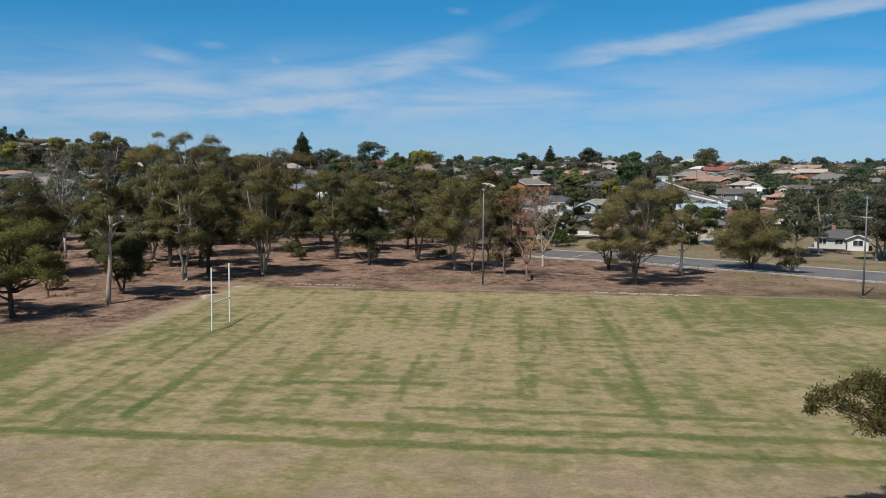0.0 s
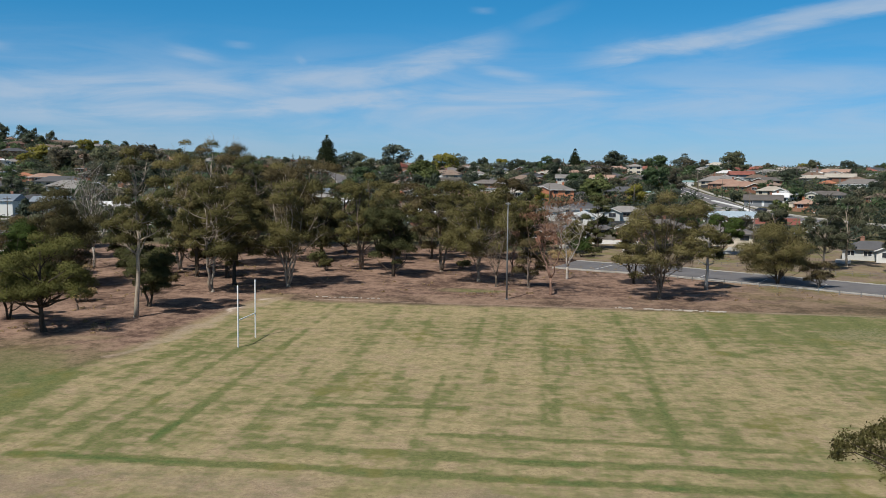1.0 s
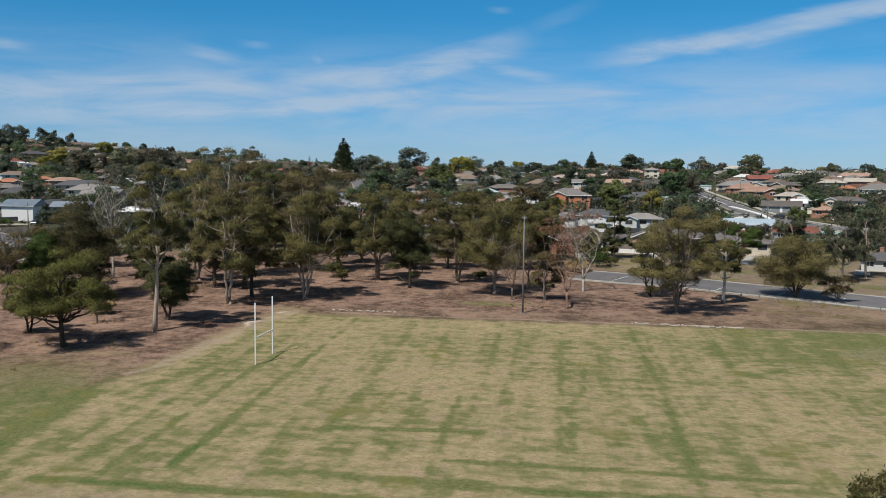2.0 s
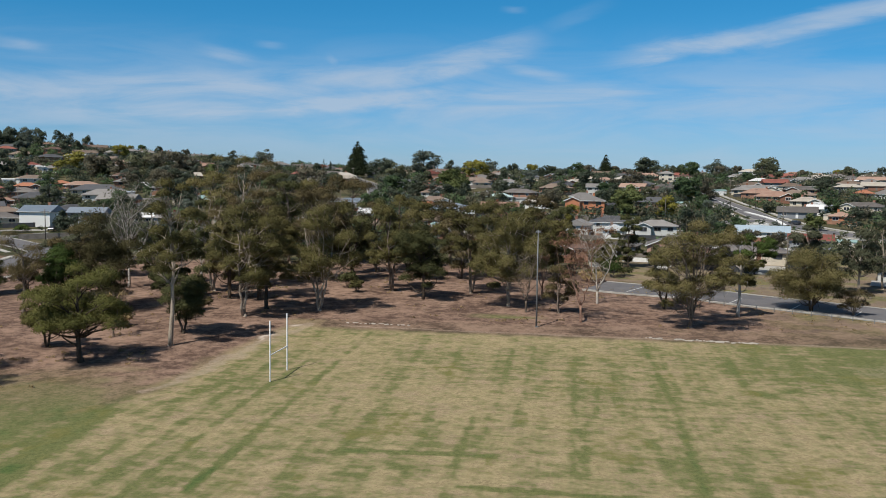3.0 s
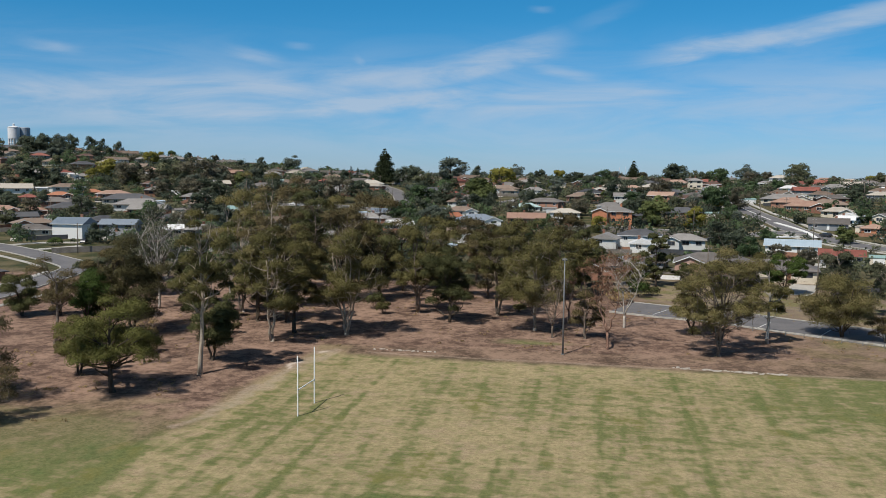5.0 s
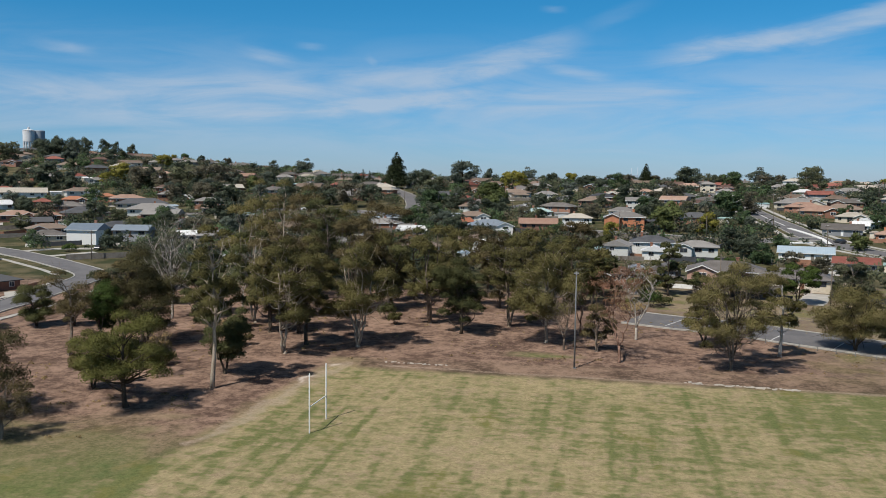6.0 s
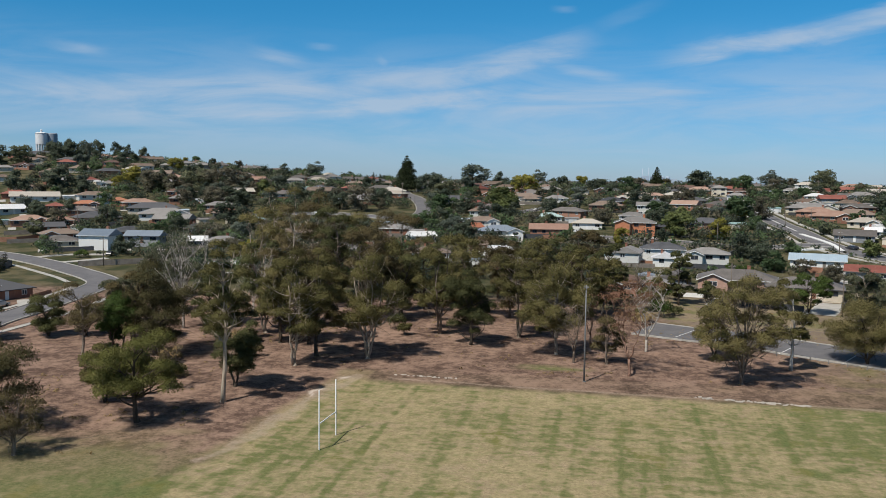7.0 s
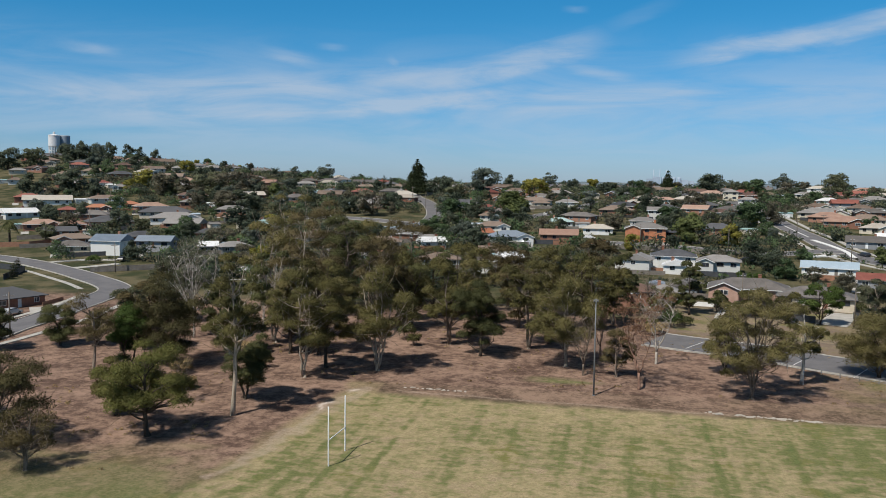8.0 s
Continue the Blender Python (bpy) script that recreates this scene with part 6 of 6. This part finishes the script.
# ---- greenery of the suburb ----
ROAD_MARKS = [(p.x, p.y) for p in smooth_line(HILL_ROAD, 6.0)]


def before_road(x, y):
    """Ground just below the hillside road, kept open by its verge."""
    return any(0 < b - y < 30 and abs(x - a * y / b) < 5 for a, b in ROAD_MARKS)


def make_suburb_trees():
    kinds = {}
    for word, spec in (("olive", ("olive", 11, 9, 18, 0.8)), ("dark", ("dark", 10, 8.5, 18, 0.9)), ("green", ("green", 9, 8.5, 18, 0.9)), ("brown", ("brown", 10, 9, 18, 0.8)), ("grey", ("grey", 12, 9, 18, 0.8)), ("yellow", ("yellow", 8.5, 8, 18, 0.9)), ("lit", ("lit", 8, 7.5, 18, 0.9))):
        kinds[word] = [far_tree(spec, 200 + len(kinds) * 5 + k) for k in range(2 if word in ("yellow", "lit") else 3)]
    used = set()
    rng = random.Random(21)
    words = {"olive": "olive-green", "dark": "dark green", "green": "fresh green", "brown": "brownish", "grey": "grey-green", "yellow": "yellow-leaved autumn", "lit": "bright olive"}

    def put(x, y, tall, wide, word, where="among the houses"):
        base = rng.choice(kinds[word])
        sx, sz = wide / max(base_size[base.name][1], 0.1), tall / base_size[base.name][0]
        m = pose(x, y, float(land(x, y)) - 0.3, 0, 0, rng.random() * 360) @ Matrix.Diagonal((sx, sx, sz, 1))
        if base.name not in used:
            used.add(base.name)
            base.matrix_basis = m
            got = base
        else:
            got = copy_thing(base, m)
            got.matrix_basis = m
        tagged(got, f"{words[word]} tree {where}", "tree", "suburb trees")

    sizes = {"olive": (11, 9), "dark": (10, 8.5), "green": (9, 8.5), "brown": (10, 9), "grey": (12, 9), "yellow": (8.5, 8), "lit": (8, 7.5)}
    base_size = {ob.name: sizes[word] for word, obs in kinds.items() for ob in obs}
    put(-48, 550, 18.0, 21.6, "grey")
    put(-172, 621, 13.3, 16.6, "grey")
    put(-186, 590, 11.5, 11.1, "dark")
    put(-15, 520, 13.0, 16.2, "yellow")
    put(-23, 415, 13.0, 16.3, "lit")
    put(97, 585, 14.1, 17.0, "dark")
    put(117, 623, 9.4, 11.8, "olive")
    put(185, 616, 15.3, 18.3, "olive")
    put(181, 690, 9.5, 9.5, "olive")
    put(-301, 586, 10.9, 11.3, "dark")
    put(-252, 501, 11.1, 13.8, "yellow")
    put(-247, 476, 8.2, 9.9, "yellow")
    put(-344, 593, 15.3, 14.8, "dark")
    put(-342, 609, 16.1, 11.8, "grey")
    put(-352, 587, 13.9, 11.5, "dark")
    put(-225, 470, 13.0, 16.2, "brown")
    put(-208, 463, 11.7, 14.6, "brown")
    put(-196, 467, 15.3, 19.2, "olive")
    put(-184, 466, 16.5, 19.1, "brown")
    put(-181, 488, 13.3, 16.6, "brown")
    put(-252, 631, 8.9, 11.2, "dark")
    put(-156, 414, 11.3, 14.1, "dark")
    put(-267, 595, 9.1, 11.4, "yellow")
    put(-90, 411, 13.7, 15.4, "brown")
    put(-103, 419, 9.0, 11.2, "dark")
    put(-88, 443, 8.0, 10.0, "dark")
    put(-71, 517, 13.6, 17.0, "dark")
    put(-59, 497, 11.4, 13.1, "olive")
    put(-37, 663, 11.7, 13.8, "dark")
    put(-7, 690, 14.3, 17.9, "grey")
    put(3, 690, 8.0, 8.9, "dark")
    put(-160, 690, 7.8, 8.3, "dark")
    put(-132, 690, 6.6, 8.2, "dark")
    put(-133, 512, 8.2, 10.3, "dark")
    put(-131, 446, 12.0, 12.0, "dark")
    put(-166, 495, 8.4, 10.0, "brown")
    put(82, 389, 12.3, 13.7, "green")
    put(50, 344, 12.0, 13.6, "lit")
    put(64, 338, 8.6, 9.4, "yellow")
    put(43, 426, 12.2, 12.5, "dark")
    put(67, 455, 11.6, 14.5, "brown")
    put(49, 404, 8.2, 10.3, "green")
    put(67, 283, 7.1, 8.9, "dark")
    put(64, 294, 8.4, 8.5, "dark")
    put(67, 267, 6.7, 8.4, "green")
    put(95, 401, 11.3, 10.1, "brown")
    put(150, 600, 9.0, 11.3, "brown")
    put(121, 591, 8.9, 11.2, "olive")
    put(75, 263, 4.9, 5.9, "brown")
    put(77, 244, 6.1, 6.1, "brown")
    put(83, 308, 4.8, 5.8, "green")
    put(-49, 399, 10.5, 13.2, "green")
    put(-40, 412, 10.8, 13.5, "dark")
    put(-52, 352, 8.2, 10.3, "green")
    put(30, 569, 8.8, 11.0, "dark")
    put(48, 545, 11.2, 13.9, "green")
    put(30, 424, 7.4, 9.2, "dark")
    put(16, 461, 10.4, 10.1, "grey")
    put(-146, 299, 8.3, 8.3, "olive")
    put(-144, 307, 7.5, 9.3, "green")
    put(-148, 329, 9.1, 11.3, "green")
    put(-174, 281, 5.4, 6.7, "green")
    put(-220, 407, 7.7, 9.6, "green")
    put(-231, 366, 8.2, 8.8, "dark")
    put(-218, 371, 7.8, 6.2, "dark")
    put(-294, 450, 12.7, 15.8, "dark")
    put(-272, 455, 15.3, 19.1, "dark")
    put(-260, 459, 7.7, 9.6, "dark")
    put(-373, 546, 15.4, 19.3, "dark")
    put(-358, 552, 15.5, 19.4, "olive")
    put(-132, 348, 11.4, 14.3, "dark")
    put(-123, 303, 8.3, 10.4, "brown")
    put(-165, 412, 11.3, 14.1, "brown")
    put(-155, 427, 9.3, 11.6, "dark")
    put(173, 576, 13.8, 17.3, "olive")
    put(169, 690, 15.8, 19.8, "grey")
    put(135, 362, 5.9, 7.1, "green")
    put(132, 388, 6.9, 8.6, "green")
    put(129, 323, 6.7, 6.3, "dark")
    put(285, 690, 7.2, 9.0, "dark")
    put(306, 690, 7.2, 9.0, "dark")
    put(344, 690, 10.8, 13.5, "olive")
    put(66, 222, 5.1, 6.4, "green")
    put(122, 567, 11.8, 14.8, "green")
    put(117, 690, 14.4, 18.0, "dark")
    put(-23, 392, 12.3, 15.3, "lit")
    put(160, 442, 8.6, 8.6, "dark")
    put(189, 407, 8.5, 10.6, "dark")
    put(229, 587, 9.2, 11.4, "olive")
    put(255, 593, 9.3, 11.6, "dark")
    put(213, 447, 7.0, 8.7, "green")
    put(107, 302, 6.3, 7.9, "lit")
    lines = (SIDE_ROAD, HILL_ROAD, LEFT_ROAD, ((103, 326), (77, 319), (44, 330), (-5, 340)), ((-150, 385), (-92, 397), (-58, 378)), ((-92, 540), (-71, 471), (-59, 381)), ((-27, 386), (3, 450), (25, 500)))
    # a belt of taller trees below the ridge, and dark ones beside the water tower
    for k in range(26):
        y = rng.uniform(405, 530)
        x = y * rng.uniform(-0.47, -0.31)
        if min(float(near_line(np.array(x), np.array(y), *line)) for line in lines) > 7:
            tall = rng.uniform(6.5, 11)
            put(x, y, tall, tall * rng.uniform(0.8, 1.05), rng.choice(("dark", "grey", "olive", "dark", "grey", "brown", "lit")), "in a belt below the ridge")
    for k in range(9):
        tall = rng.uniform(12.5, 17)
        put(-418 + 9.5 * k + rng.uniform(-3, 3), 684 + rng.uniform(-10, 16), tall, tall * rng.uniform(0.6, 0.8), "dark", "beside the water tower")
    ridge = {word: ([], []) for word in kinds}

    def ridge_tree(x, y, tall, wide, word):
        """A far treetop of a dozen clumps, for the joined mesh."""
        spots, radii = ridge[word]
        for _ in range(13):
            a, out = rng.random() * 6.28, 0.36 * wide * rng.random() ** 0.5
            spots.append((x + out * math.cos(a), y + out * math.sin(a), float(land(x, y)) + tall * rng.uniform(0.28, 0.86) - out * 0.5))
            radii.append(wide * rng.uniform(0.15, 0.23))

    # gardens: a tree wherever no house or road stands
    made = 0
    while made < 190:
        y = 235 + 500 * rng.random() ** 0.8
        x = rng.uniform(-0.62, 0.56) * y
        if y > 690 and rng.random() < 0.5 or -0.10 < x / y < 0.34 and y < 300:
            continue
        if any(math.hypot(x - a, y - b) < r + 1.5 for a, b, r in TAKEN):
            continue
        # keep the view of each house front partly open
        if any(0 < math.hypot(a, b) - math.hypot(x, y) < 24 and abs(math.atan2(x, y) - math.atan2(a, b)) * y < r * 0.8 for a, b, r in TAKEN) and rng.random() < 0.85:
            continue
        if min(float(near_line(np.array(x), np.array(y), *line)) for line in lines) < 7 or before_road(x, y):
            continue
        if -116 < x < -48 and 356 < y < 424 or -190 < x < -105 and 195 < y < 262:
            continue
        word = rng.choice(("olive", "dark", "dark", "green", "brown", "brown", "grey", "grey", "yellow", "lit", "olive", "dark") if rng.random() < 0.6 else ("dark", "dark", "grey", "brown"))
        tall = rng.uniform(4.0, 9.0) if y < 560 else rng.uniform(5, 10.5)
        (put if y < 430 else ridge_tree)(x, y, tall, tall * rng.uniform(0.75, 1.05), word)
        made += 1
    # thicker planting over the western slope and between the middle streets
    made = 0
    while made < 95:
        west = made < 60
        y = rng.uniform(300, 600) if west else rng.uniform(320, 520)
        x = y * (rng.uniform(-0.66, -0.24) if west else rng.uniform(-0.22, 0.14))
        if any(math.hypot(x - a, y - b) < r * 0.9 for a, b, r in TAKEN):
            continue
        if min(float(near_line(np.array(x), np.array(y), *line)) for line in lines) < 6 or -116 < x < -48 and 356 < y < 424 or -172 < x < -130 and 240 < y < 300:
            continue
        tall = rng.uniform(4.5, 9.5)
        (put if y < 430 else ridge_tree)(x, y, tall, tall * rng.uniform(0.85, 1.2), rng.choice(("dark", "dark", "brown", "grey", "dark", "olive", "green")))
        made += 1
    for k, (word, (spots, radii)) in enumerate(ridge.items()):
        if spots:
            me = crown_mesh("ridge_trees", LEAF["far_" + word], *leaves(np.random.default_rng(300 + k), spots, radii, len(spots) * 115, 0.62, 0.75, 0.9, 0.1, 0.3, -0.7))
            tagged(new("ridge_trees", me), f"{words[word]} treetops on the far slope among roofs", "trees", "", "stuff")
    for word, obs in kinds.items():
        for ob in obs:
            if ob.name not in used:
                put_x = rng.uniform(-200, 200)
                ob.matrix_basis = pose(put_x, 720, float(land(put_x, 720)))
                tagged(ob, f"{words[word]} tree on the ridge", "tree", "suburb trees")


def make_garden_greenery():
    """Hedges, bushes and treetops between the houses, too many to count: one mesh of stuff."""
    rng, pick = np.random.default_rng(77), random.Random(78)
    groups = {"dark": ([], []), "olive": ([], []), "green": ([], []), "brown": ([], [])}
    lines = (SIDE_ROAD, HILL_ROAD, LEFT_ROAD, ((103, 326), (77, 319), (44, 330), (-5, 340)), ((-150, 385), (-92, 397), (-58, 378)), ((-92, 540), (-71, 471), (-59, 381)), ((-27, 386), (3, 450), (25, 500)))
    number = 0
    while number < 4200:
        y = 225 + 540 * pick.random() ** 0.85
        x = pick.uniform(-0.64, 0.60) * y
        if any(math.hypot(x - a, y - b) < r for a, b, r in TAKEN):
            continue
        if min(float(near_line(np.array(x), np.array(y), *line)) for line in lines) < 6:
            continue
        if -116 < x < -48 and 356 < y < 424 or -190 < x < -105 and 195 < y < 262:
            continue
        number += 1
        open_view = before_road(x, y) or 0.04 < x / y < 0.34 and y < 300 or any(0 < math.hypot(a, b) - math.hypot(x, y) < 22 and abs(math.atan2(x, y) - math.atan2(a, b)) * y < r for a, b, r in TAKEN)
        tall = pick.uniform(1.2, 2.4) if open_view else pick.uniform(2.5, 6.5)
        spots, sizes = groups[pick.choice(("dark", "dark", "dark", "green", "green", "olive", "brown", "dark"))]
        for _ in range(3):
            spots.append((x + pick.uniform(-1, 1) * tall * 0.5, y + pick.uniform(-1, 1) * tall * 0.5, float(land(x, y)) + tall * pick.uniform(0.35, 0.6)))
            sizes.append(tall * pick.uniform(0.4, 0.65))
    for word, (spots, sizes) in groups.items():
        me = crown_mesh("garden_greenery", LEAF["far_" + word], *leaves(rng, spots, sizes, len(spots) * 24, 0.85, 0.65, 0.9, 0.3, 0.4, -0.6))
        tagged(new("garden_greenery", me), f"{word} bushes, hedges and low trees between the houses", "greenery", "", "stuff")


make_suburb_trees()
make_garden_greenery()
